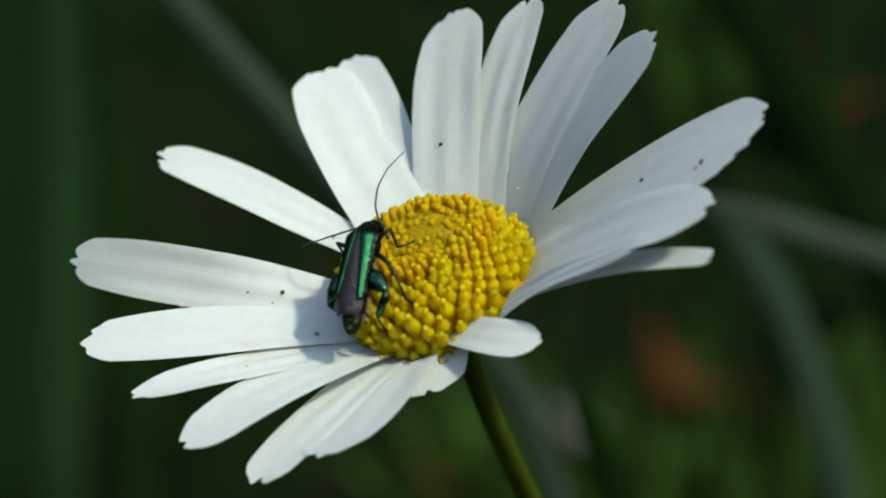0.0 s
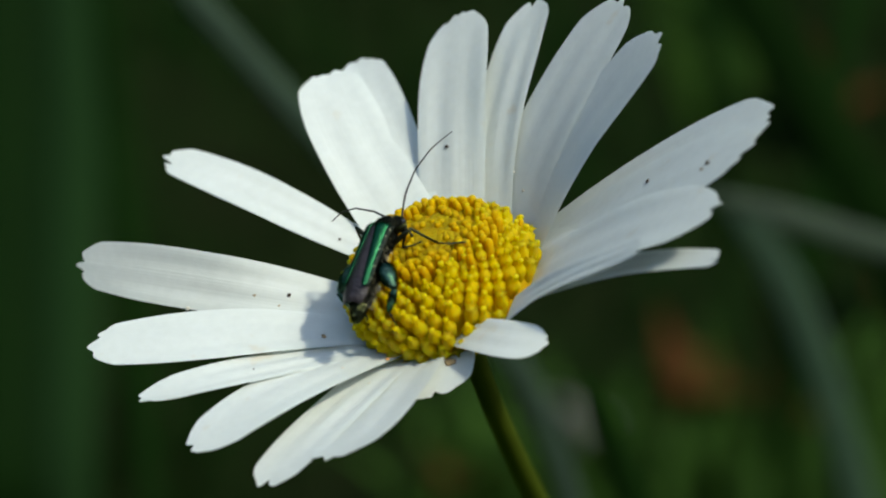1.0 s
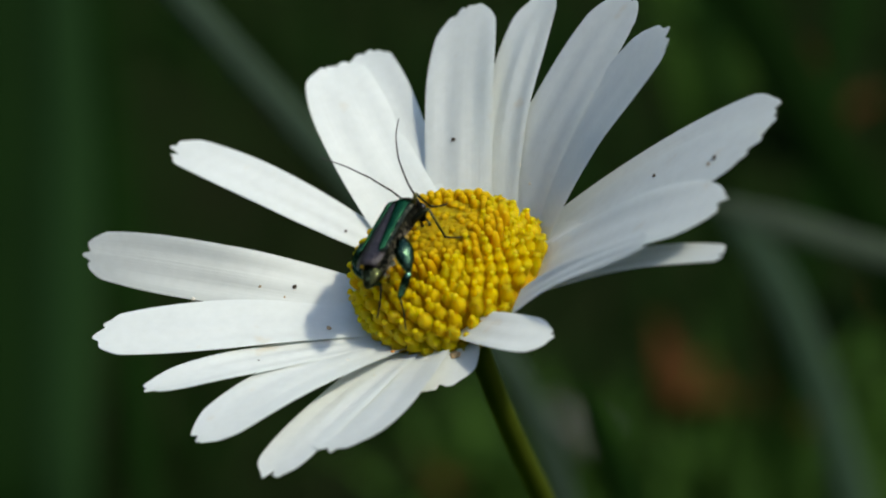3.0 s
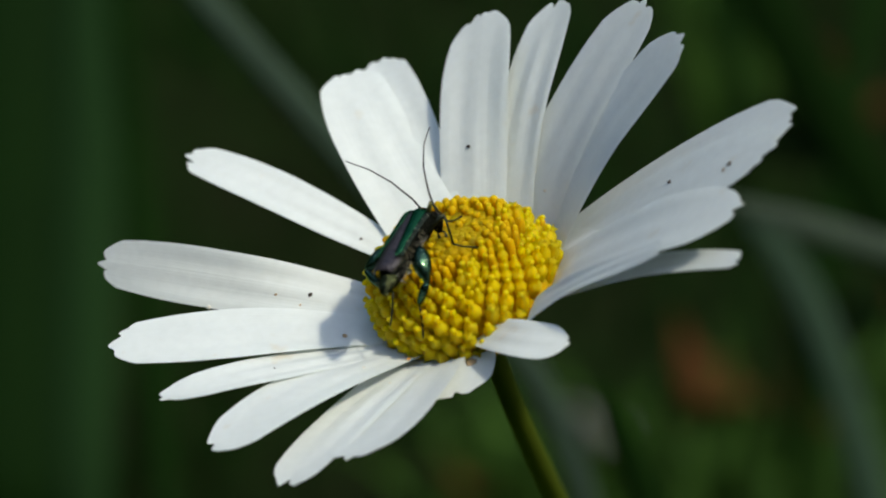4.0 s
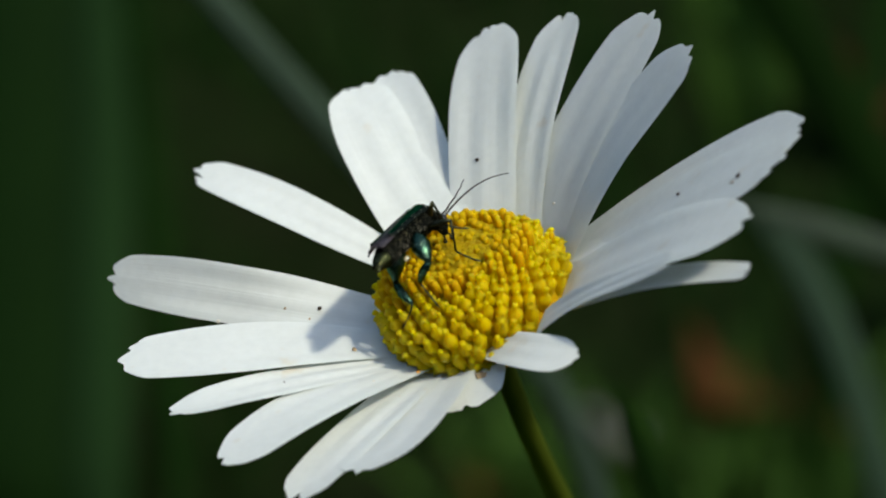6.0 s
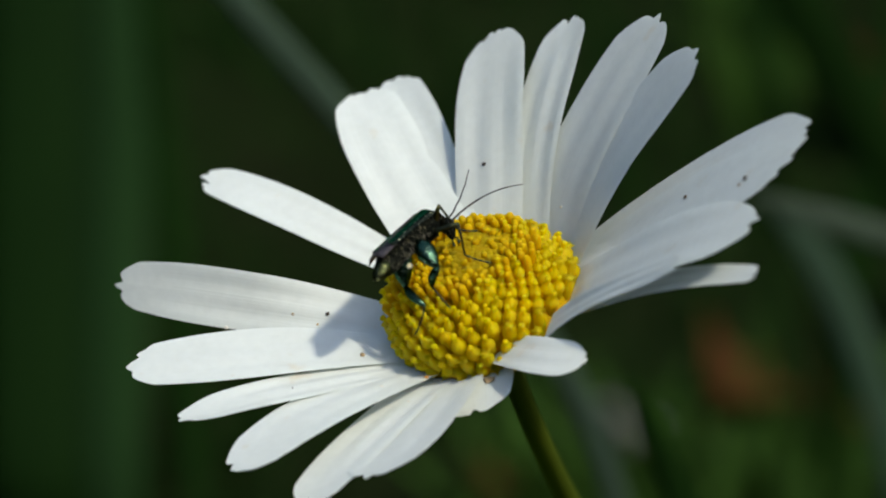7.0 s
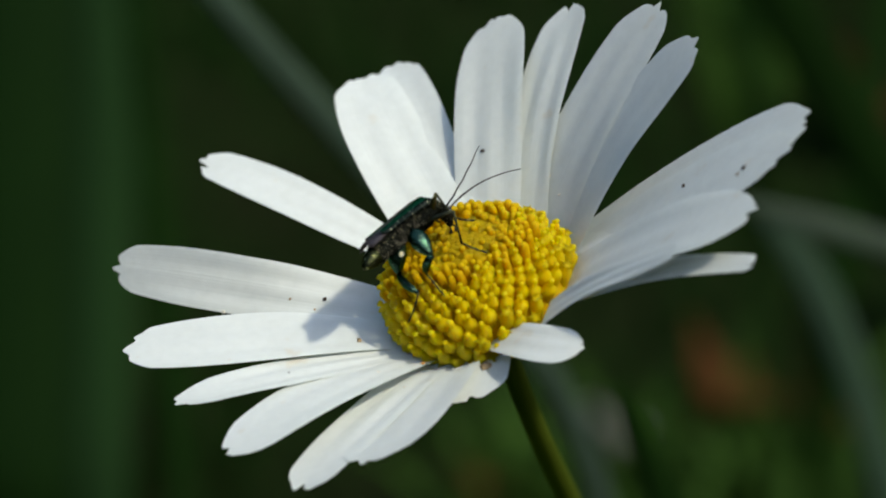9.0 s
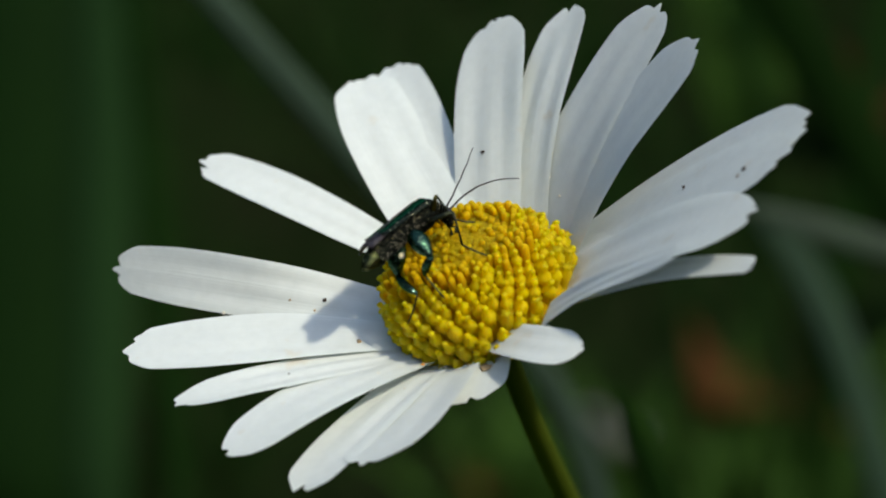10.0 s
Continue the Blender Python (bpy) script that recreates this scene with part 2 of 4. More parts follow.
petal(1.5, 6.4, 25.6, 15.8, 6.1, -9, arch=0.70, sweep=-0.00, teeth=(-.3, .05), waist=.95, end=0.9, lift=0.35)
petal(346.5, 329.4, 17.4, 20.7, 6.2, 0, arch=0.46, sweep=-0.15, teeth=(-.2, .05), end=1)
petal_i = petal(333.0, 324.4, 19.9, 20.2, 6.0, 0, arch=0.58, sweep=-0.13, teeth=(-.4, .06), end=1.4, waist=.6)
petal(307.5, 315.3, 19.5, 19.4, 5.6, 0, arch=0.77, sweep=0.05, teeth=(-.1, .05), end=1.7, waist=.85, lift=0.4)
petal(298.0, 309.6, 15.1, 19.6, 2.0, 0, arch=0.69, sweep=0.22, teeth=(.2, .03), waist=.9)
petal(290.0, 321.6, 20.0, 12.0, 2.0, 0, arch=0.31, sweep=0.10, teeth=(.2, .03), waist=1.2, lift=0.5, start=7.2, deep=0)
petal_o = petal(245.5, 254.9, 2.9, 5.9, 5.1, 0, arch=0.44, sweep=0.15, teeth=(-.3, .12), end=.3, waist=.8, lift=0.5)
petal(259.6, 318.0, -13.0, 6.2, 3.2, 0, arch=0.43, sweep=-0.56, teeth=(.2, .04), waist=.8, end=1.1, lift=0.69, deep=1.0)
petal_q = petal(223.0, 216.6, 13.1, 15.9, 4.5, 0, arch=0.56, sweep=0.03, teeth=(.0, .06), waist=.7, end=1)
petal(231.5, 229.7, 15.2, 13.8, 6.2, 4, arch=-0.02, sweep=0.54, teeth=(-.3, .06), waist=.85, end=0.8, lift=0.3)
petal_r = petal(214.0, 201.3, 20.2, 16.8, 5.2, 0, arch=0.87, sweep=-0.16, teeth=(-.2, .03), waist=.55, end=1.3, lift=0.2)
petal_s = petal(204.0, 180.7, 24.6, 17.3, 3.1, 0, arch=0.54, sweep=0.04, teeth=(.1, .015), waist=.45, end=2.6)
petal_t = petal(179.5, 165.3, 25.0, 18.9, 5.3, 0, arch=0.65, sweep=0.12, teeth=(-.5, .035), waist=.5, end=0.95)
petal_v = petal(155.0, 142.7, 22.3, 21.1, 4.1, -46, arch=1.19, sweep=0.91, teeth=(-.1, .03), waist=.8, end=1.15)

speck(petal_v, 0.36, 0.2, 0.1, STAIN, "stain", "small tan dot")
speck(petal_v, 0.28, 0.45, 0.09, STAIN, "stain", "small tan dot")
speck(petal_s, 0.55, 0.1, 0.07)
speck(petal_r, 0.28, 0.2, 0.12, CREAM, "stain", "cream stain")
speck(petal_q, 0.30, 0.1, 0.10, CREAM, "stain", "cream stain")
speck(petal_r, 0.12, 0.9, 0.16, POLLEN, "pollen_grain", "orange pollen crumb")

speck(petal_c, 0.33, 0.15, 0.17)
speck(petal_i, 0.56, 0.35, 0.17)
speck(petal_i, 0.82, -0.1, 0.2)
speck(petal_i, 0.80, -0.22, 0.16, STAIN, "stain", "small tan stain")
speck(petal_v, 0.62, 0.98, 0.16, CREAM, "crumb", "cream crumb on the edge")
speck(petal_v, 0.25, 0.0, 0.17)
speck(petal_e, 0.20, 0.45, 0.26, CREAM, "stain", "tan smudge near the petal's foot")
speck(petal_e, 0.14, -0.2, 0.12, CREAM, "stain", "cream stain")
speck(petal_a, 0.22, 0.3, 0.12)
speck(petal_o, 0.6, 0.3, 0.4, STAIN, "stain", "tan chewed spot")
speck(petal_t, 0.17, 0.3, 0.22, STAIN, "stain", "tan pollen stain")



def floret_mesh(name, profile, lobes, mat):
    """A tube floret: a turned profile of (height, radius), with lobes at its mouth. mm."""
    bm = bmesh.new()
    sides = 9
    rings = [[bm.verts.new((r * math.cos(6.283 * k / sides), r * math.sin(6.283 * k / sides), z)) for k in range(sides)]
             for z, r in profile]
    for a, b in zip(rings, rings[1:]):
        for k in range(sides):
            bm.faces.new((a[k], a[(k + 1) % sides], b[(k + 1) % sides], b[k]))
    bm.faces.new(rings[-1])
    z, r = profile[-1]
    for k in range(lobes):
        a = 6.283 * k / lobes
        c, s = math.cos(a), math.sin(a)
        q = [bm.verts.new((x * c - y * s, x * s + y * c, zz)) for x, y, zz in
             ((r * 0.8, -0.11, z - 0.08), (r * 0.8, 0.11, z - 0.08), (r + 0.26, 0, z + 0.03), (r * 0.7, 0, z + 0.1))]
        bm.faces.new((q[0], q[1], q[2]))
        bm.faces.new((q[0], q[2], q[3]))
        bm.faces.new((q[1], q[3], q[2]))
    bmesh.ops.recalc_face_normals(bm, faces=bm.faces)
    for face in bm.faces:
        face.smooth = True
    bmesh.ops.scale(bm, vec=(MM,) * 3, verts=bm.verts)
    data = bpy.data.meshes.new(name)
    bm.to_mesh(data)
    bm.free()
    data.materials.append(mat)
    return data


def disc():
    bm = bmesh.new()
    rings = []
    for i in range(15):
        q = 2.1 * i / 14
        r, z = (DISC_R - 0.1) * math.sin(q) ** (1 if q < 1.5 else 5), (DISC_H + 0.15 * math.cos(q) - 0.05) * math.cos(q)
        rings.append([bm.verts.new((r * math.cos(6.283 * k / 40), r * math.sin(6.283 * k / 40), z)) for k in range(40)] if i else [bm.verts.new((0, 0, z))] * 40)
    rings.append([bm.verts.new((2 * math.cos(6.283 * k / 40), 2 * math.sin(6.283 * k / 40), -3.4)) for k in range(40)])
    for a, b in zip(rings, rings[1:]):
        for k in range(40):
            bm.faces.new(tuple(dict.fromkeys((a[k], a[(k + 1) % 40], b[(k + 1) % 40], b[k]))))
    part("disc", bm, DISC, flower, "domed yellow flower disc").matrix_basis = TILT
    kinds = (
        floret_mesh("bud", ((-0.3, 0.33), (0.16, 0.33), (0.32, 0.27), (0.42, 0.12)), 0, BUD),
        floret_mesh("pawn", ((-0.5, 0.30), (0.05, 0.38), (0.30, 0.46), (0.52, 0.46), (0.70, 0.34), (0.84, 0.18), (1.04, 0.15), (1.18, 0.21), (1.30, 0.20), (1.38, 0.09)), 0, FLORET),
        floret_mesh("star", ((-0.4, 0.34), (0.2, 0.44), (0.6, 0.46), (0.9, 0.24), (1.15, 0.28)), 5, FLORET),
        floret_mesh("spike", ((-0.3, 0.27), (0.4, 0.30), (0.85, 0.27), (1.15, 0.24), (1.28, 0.12)), 0, BUD))
    rng = random.Random(5)
    spots = []
    q, a = 0.03, 0.7
    while q < 2.15:
        room = 0.13 + 1.0 * min(1, q / 1.35) ** 2
        if q < 1.42 or math.sin(a) < 0.3 and math.cos(a + 0.55) < 0.75:
            spots.append((q, a + rng.uniform(-0.03, 0.03) * (3 if q < 0.5 else 1), math.sqrt(1.15 * room)))
        slant = math.hypot(DISC_R * math.cos(q), DISC_H * math.sin(q))
        q += room / (2 * math.pi * DISC_R * math.sin(q) * slant)
        a += 2.39996
    heart = bmesh.new()
    for q, a, gap in spots:
        r = DISC_R * math.sin(q)
        x, y, z = r * math.cos(a), r * math.sin(a), DISC_H * math.cos(q)
        lean = 0.33 * math.degrees(math.atan2(DISC_H * math.sin(q), DISC_R * math.cos(q)))
        pick = rng.random()
        near = min(1, max(0, 1.2 - y + 0.25 * x) / 6)
        if q < 0.52:
            kind, size = kinds[0 if pick < 0.8 else 3], gap / 0.52 * rng.uniform(0.88, 1.12)
        elif q < 0.80:
            kind, size = kinds[1] if pick < 0.4 * near else kinds[3], gap / 0.72
        elif q < 1.25:
            kind, size = kinds[3 if pick < 0.7 - 1.4 * near else 1 if pick < 0.92 else 2], gap / 1.0
        else:
            kind, size = kinds[2 if pick < 0.45 * near else 1], gap / 1.04
        size *= rng.uniform(0.88, 1.12)
        m = (TILT @ Matrix.Translation(Vector((x, y, z)) * MM) @ Euler((0, radians(lean + rng.uniform(-6, 6)), a)).to_matrix().to_4x4()
             @ pose(0, 0, 0, rng.uniform(-6, 6), 0, rng.uniform(0, 360)) @ Matrix.Diagonal((size, size, size * (0.80 + 0.30 * near) * (0.45 if q < 0.4 else 0.6 if q < 0.52 else 1.02 if kind is kinds[3] else 1), 1)))
        if q < 0.52:
            start = len(heart.verts)
            heart.from_mesh(kind)
            heart.verts.ensure_lookup_table()
            for v in heart.verts[start:]:
                v.co = m @ v.co
            continue
        ob = new("floret", kind)
        ob.parent = flower
        ob.matrix_basis = m
    tagged(finish(heart, "floret_heart", BUD, flower, "tightly packed orange-yellow buds", scale=1), kind="stuff")


disc()


def stem():
    down = FLOWER.inverted()
    knots = [Vector((-0.3, 1.2, -3.3)), *(down @ Vector(p) / MM for p in ((0.0022, 0.0072, 0.4083), (0.0070, 0.0207, 0.3916), (0.033, 0.062, 0.20), (0.048, 0.082, -0.02)))]
    top, one, two, low, foot = knots
    pts = bezier(top, top.lerp(one, 0.66), two + (one - two) * 0.7, two, 20) + bezier(two, two + (two - one) * 3, low, foot, 20)[1:]
    part("stem", tube(pts, [1.3 if i == 0 else 0.74 + 0.008 * i for i in range(len(pts))], 14), STEM, flower, "ribbed green stem")
    for k in range(16):
        a = 6.283 * k / 16
        c, s = math.cos(a), math.sin(a)
        bm = bmesh.new()
        rows = []
        for i in range(5):
            q = i / 4
            r, z, w = 1.2 + 3.6 * q, -4.6 + 2.0 * q ** 0.7, 0.9 * (1 - q ** 2.5) + 0.15
            rows.append([bm.verts.new((r * c - j * w * s, r * s + j * w * c, z + 0.08 * (1 - abs(j)))) for j in (-1, 0, 1)])
        for p, n in zip(rows, rows[1:]):
            for j in range(2):
                bm.faces.new((p[j], p[j + 1], n[j + 1], n[j]))
        part("bract", bm, BRACT, flower, "dark-edged green bract").matrix_basis = TILT


stem()


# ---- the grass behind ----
# the shaded broad blade: its shade is in the base colour
GRASS_SHADE = material("grass_shade_green", (0.0072, 0.0290, 0.0034), 0.7, 0, 0.2, 300, 25, 0.2, 0.1, (0.0055, 0.0230, 0.0028), 0.1, 0.4)
GRASS_MID = material("grass_dull_green", (0.046, 0.101, 0.057), 0.8, 0, 0.2, 300, 25, 0.2, 0.5, (0.036, 0.079, 0.045), 0.1, 0.45)


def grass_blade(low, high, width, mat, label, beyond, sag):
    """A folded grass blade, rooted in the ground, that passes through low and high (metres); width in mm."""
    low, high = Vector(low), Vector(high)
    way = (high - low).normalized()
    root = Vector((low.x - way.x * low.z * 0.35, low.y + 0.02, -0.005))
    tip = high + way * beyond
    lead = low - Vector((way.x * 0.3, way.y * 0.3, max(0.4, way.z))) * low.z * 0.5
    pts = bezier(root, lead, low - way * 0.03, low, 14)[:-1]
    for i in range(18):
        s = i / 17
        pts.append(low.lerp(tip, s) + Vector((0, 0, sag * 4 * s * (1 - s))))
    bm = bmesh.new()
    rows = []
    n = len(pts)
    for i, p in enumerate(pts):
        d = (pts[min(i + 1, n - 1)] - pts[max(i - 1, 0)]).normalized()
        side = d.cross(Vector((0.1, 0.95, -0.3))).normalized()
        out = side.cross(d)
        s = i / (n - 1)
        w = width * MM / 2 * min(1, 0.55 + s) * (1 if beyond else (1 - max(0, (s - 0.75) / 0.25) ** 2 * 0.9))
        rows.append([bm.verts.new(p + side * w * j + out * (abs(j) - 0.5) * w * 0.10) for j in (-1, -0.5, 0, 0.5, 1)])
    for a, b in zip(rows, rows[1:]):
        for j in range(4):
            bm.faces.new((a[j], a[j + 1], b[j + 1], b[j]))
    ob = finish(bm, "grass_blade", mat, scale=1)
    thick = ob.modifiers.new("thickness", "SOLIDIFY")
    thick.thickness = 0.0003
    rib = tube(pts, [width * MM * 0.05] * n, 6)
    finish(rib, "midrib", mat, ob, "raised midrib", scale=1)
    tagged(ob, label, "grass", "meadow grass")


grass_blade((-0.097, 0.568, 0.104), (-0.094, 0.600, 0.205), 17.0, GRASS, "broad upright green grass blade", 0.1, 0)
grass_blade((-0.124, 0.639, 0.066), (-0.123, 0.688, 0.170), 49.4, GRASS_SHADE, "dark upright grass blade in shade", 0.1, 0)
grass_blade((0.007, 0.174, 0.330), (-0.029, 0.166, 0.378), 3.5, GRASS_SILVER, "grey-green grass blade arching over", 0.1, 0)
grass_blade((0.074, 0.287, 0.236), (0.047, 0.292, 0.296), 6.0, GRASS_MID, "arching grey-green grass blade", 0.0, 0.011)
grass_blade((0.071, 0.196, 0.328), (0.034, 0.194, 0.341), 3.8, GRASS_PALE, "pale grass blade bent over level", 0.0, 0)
grass_blade((0.073, 0.284, 0.294), (0.052, 0.286, 0.330), 8.6, GRASS_DEEP_SHADE, "deep green grass blade in shade", 0.1, 0)
grass_blade((0.022, 0.111, 0.339), (0.015, 0.112, 0.356), 2.7, GRASS_DEEP_SHADE, "dark grass stalk in shade", 0.0, 0)
grass_blade((0.100, 0.865, 0.102), (0.097, 0.872, 0.118), 11.9, GRASS_DEEP_SHADE, "upright green grass blade, coloured dull for shade", 0.06, 0)
grass_blade((0.090, 0.496, 0.207), (0.097, 0.513, 0.243), 7.9, GRASS_DEEP_SHADE, "dark grass stalk in shade", 0.1, 0)
grass_blade((-0.059, 0.395, 0.181), (-0.064, 0.420, 0.234), 7.1, GRASS_DEEP_SHADE, "dark grass stalk in shade", 0.1, 0)


def dead_leaf(x, y, turn, size, mat=DEAD, label="curled brown dead leaf lying in the grass"):
    bm = bmesh.new()
    rows = []
    for i in range(11):
        s = i / 10
        w = 0.34 * math.sin(math.pi * s ** 0.8) * size + 0.001
        rows.append([bm.verts.new((size * (s - 0.5), w * j, size * (0.10 + 0.10 * math.sin(s * 5) + 0.22 * j * j * math.sin(s * 3 + 1))))
                     for j in (-1, -0.5, 0, 0.5, 1)])
    for a, b in zip(rows, rows[1:]):
        for j in range(4):
            bm.faces.new((a[j], a[j + 1], b[j + 1], b[j]))
    ob = finish(bm, "dead_leaf", mat, scale=1)
    ob.matrix_world = pose(x, y - 0.05, 0.018, 30, 0, turn)
    ob.modifiers.new("thickness", "SOLIDIFY").thickness = 0.0005
    spine = tube([(size * (q - 0.5), 0, size * (0.105 + 0.10 * math.sin(q * 5))) for q in (0, 0.25, 0.5, 0.75, 1)], size * 0.02, 6)
    finish(spine, "midrib", mat, ob, "thin brown midrib", scale=1)
    tagged(ob, label, "leaf")


dead_leaf(0.085, 0.812, 62, 0.062)
dead_leaf(0.113, 0.792, 75, 0.04)
dead_leaf(0.150, 1.056, 100, 0.07)
dead_leaf(0.001, 0.750, 80, 0.03)
dead_leaf(0.160, 0.891, 70, 0.04)
# added leaf shape, pale in place of a sunlit bit of blade
dead_leaf(0.043, 0.781, 112, 0.030, SUNLIT_GREY, "pale leaf shape standing for a sunlit patch of grass")


def meadow(name, mat, label, seed, count, x0, x1, y0, y1, low, high, wide):
    """Grass that nobody could count: one joined mass of rooted, bent blades."""
    rng = random.Random(seed)
    verts, faces = [], []
    for _ in range(count):
        x, y = rng.uniform(x0, x1), rng.uniform(y0, y1)
        h, a, lean = rng.uniform(low, high), rng.uniform(0, 6.283), rng.uniform(0.1, 0.8)
        w = wide * rng.uniform(0.6, 1.3)
        c, s = math.cos(a), math.sin(a)
        n = len(verts)
        for i in range(5):
            q = i / 4
            px, py, pz = x + c * lean * h * q * q, y + s * lean * h * q * q, h * q * (1 - 0.25 * lean * q) - 0.01
            k = w * (1 - q * 0.92)
            verts += [(px - s * k, py + c * k, pz), (px + s * k, py - c * k, pz)]
        faces += [(n + 2 * i, n + 2 * i + 1, n + 2 * i + 3, n + 2 * i + 2) for i in range(4)]
    data = bpy.data.meshes.new(name)
    data.from_pydata(verts, [], faces)
    data.materials.append(mat)
    tagged(new(name, data), label, "grass", kind="stuff")


# these masses look shaded through their dark colour; nothing overhead shades them
meadow("meadow_grass", GRASS_DEEP_SHADE, "dense dark meadow grass in shade", 3, 9000, -0.7, 0.9, 0.62, 3.2, 0.02, 0.09, 0.003)
meadow("near_meadow_grass", GRASS_DEEP_SHADE, "dense meadow grass all round, coloured dark for shade", 11, 9000, -3, 3, -3, 0.5, 0.04, 0.14, 0.004)
meadow("side_meadow_grass", GRASS_DEEP_SHADE, "dense meadow grass to the side, coloured dark for shade", 12, 3500, 0.9, 3, 0.5, 3.2, 0.04, 0.14, 0.004)
meadow("side_meadow_grass", GRASS_DEEP_SHADE, "dense meadow grass to the side, coloured dark for shade", 13, 3500, -3, -0.7, 0.5, 3.2, 0.04, 0.14, 0.004)
meadow("fresh_grass", GRASS_LIT, "patches of fresh green grass", 4, 420, 0.0, 0.17, 0.66, 0.755, 0.02, 0.06, 0.004)
meadow("far_fresh_grass", GRASS_LIT, "yellowish fresh grass further back", 6, 160, 0.105, 0.135, 1.017, 1.197, 0.02, 0.05, 0.004)


# ---- the beetle ----
def metal_skin(name, colour, second, rough, grain=9000.0, bump=0.5):
    m = material(name, colour, rough, 1.0, 0.2, grain, 900, bump, 0.5, second)
    m.node_tree.nodes["Principled BSDF"].inputs["Specular Tint"].default_value = (*(0.15 + 1.6 * c for c in colour), 1)
    return m


def speckled(m, colour, scale, low, high):
    """Paints fine bright hairs and glints of light into a skin's base colour."""
    n, link = m.node_tree.nodes, m.node_tree.links.new
    skin = n["Principled BSDF"]
    old = skin.inputs["Base Color"].links[0].from_socket
    dots, limit, mix = n.new("ShaderNodeTexNoise"), n.new("ShaderNodeMapRange"), n.new("ShaderNodeMix")
    dots.inputs["Scale"].default_value, dots.inputs["Detail"].default_value = scale, 2
    where = [x for x in n if x.bl_idname == "ShaderNodeTexCoord"][0].outputs["Object"]
    limit.inputs["From Min"].default_value, limit.inputs["From Max"].default_value = low, high
    mix.data_type = "RGBA"
    mix.inputs["B"].default_value = (*colour, 1)
    link(where, dots.inputs["Vector"]), link(dots.outputs["Fac"], limit.inputs["Value"])
    link(limit.outputs[0], mix.inputs["Factor"]), link(old, mix.inputs["A"])
    link(mix.outputs["Result"], skin.inputs["Base Color"])
    return m


GREEN = speckled(metal_skin("elytra_green", (0.019, 0.104, 0.042), (0.008, 0.042, 0.025), 0.25, 8000, 0.35), (0.12, 0.42, 0.18), 9000, 0.66, 0.74)
RIM = speckled(metal_skin("elytra_edge_black", (0.020, 0.026, 0.022), (0.005, 0.009, 0.009), 0.35, 8000, 0.6), (0.50, 0.47, 0.32), 6500, 0.63, 0.71)
BRONZE = speckled(metal_skin("body_black_bronze", (0.020, 0.022, 0.016), (0.004, 0.005, 0.005), 0.3, 9000, 1.0), (0.30, 0.27, 0.14), 6500, 0.64, 0.74)
TEAL = speckled(metal_skin("femur_teal", (0.055, 0.120, 0.075), (0.013, 0.036, 0.026), 0.15, 7000, 0.35), (0.50, 0.52, 0.32), 6000, 0.63, 0.71)
LEG = metal_skin("leg_dark", (0.055, 0.06, 0.035), (0.03, 0.035, 0.03), 0.4)
WING = material("wing_brown", (0.030, 0.024, 0.027), 0.40, 0, 0.3, 5000, 1400, 0.6, 0.35, (0.010, 0.008, 0.012))
EYE_BLACK = material("eye_black", (0.012, 0.012, 0.012), 0.15, 0, 0.1, 9000, 900, 0.3, 0.6)
GOLD = speckled(metal_skin("tail_gold", (0.055, 0.06, 0.022), (0.014, 0.018, 0.012), 0.20, 9000, 0.5), (0.6, 0.6, 0.3), 6500, 0.62, 0.70)
HAIR = material("hair_pale", (0.36, 0.33, 0.24), 0.5, 0, 0.1, 5000, 900, 0.1)
OLIVE = metal_skin("leg_olive", (0.13, 0.12, 0.04), (0.05, 0.05, 0.025), 0.35)
CRUMB = material("crumb_cream", (0.72, 0.66, 0.45), 0.6, 0, 0.1, 4000, 900, 0.3)
ANTENNA = material("antenna_dark", (0.02, 0.018, 0.016), 0.45, 0, 0.2, 5000, 900, 0.3)

beetle = new("flower_beetle")
tagged(beetle, "metallic green thick-legged flower beetle walking on the disc", "beetle")


def lathe(rows, sides=20):
    """A body along x from rows of (x, z centre, half width, half height)."""
    bm = bmesh.new()
    rings = [[bm.verts.new((x, w * math.cos(6.283 * k / sides), z + h * math.sin(6.283 * k / sides))) for k in range(sides)]
             for x, z, w, h in rows]
    for a, b in zip(rings, rings[1:]):
        for k in range(sides):
            bm.faces.new((a[k], a[(k + 1) % sides], b[(k + 1) % sides], b[k]))
    bm.faces.new(rings[0])
    bm.faces.new(rings[-1])
    return bm


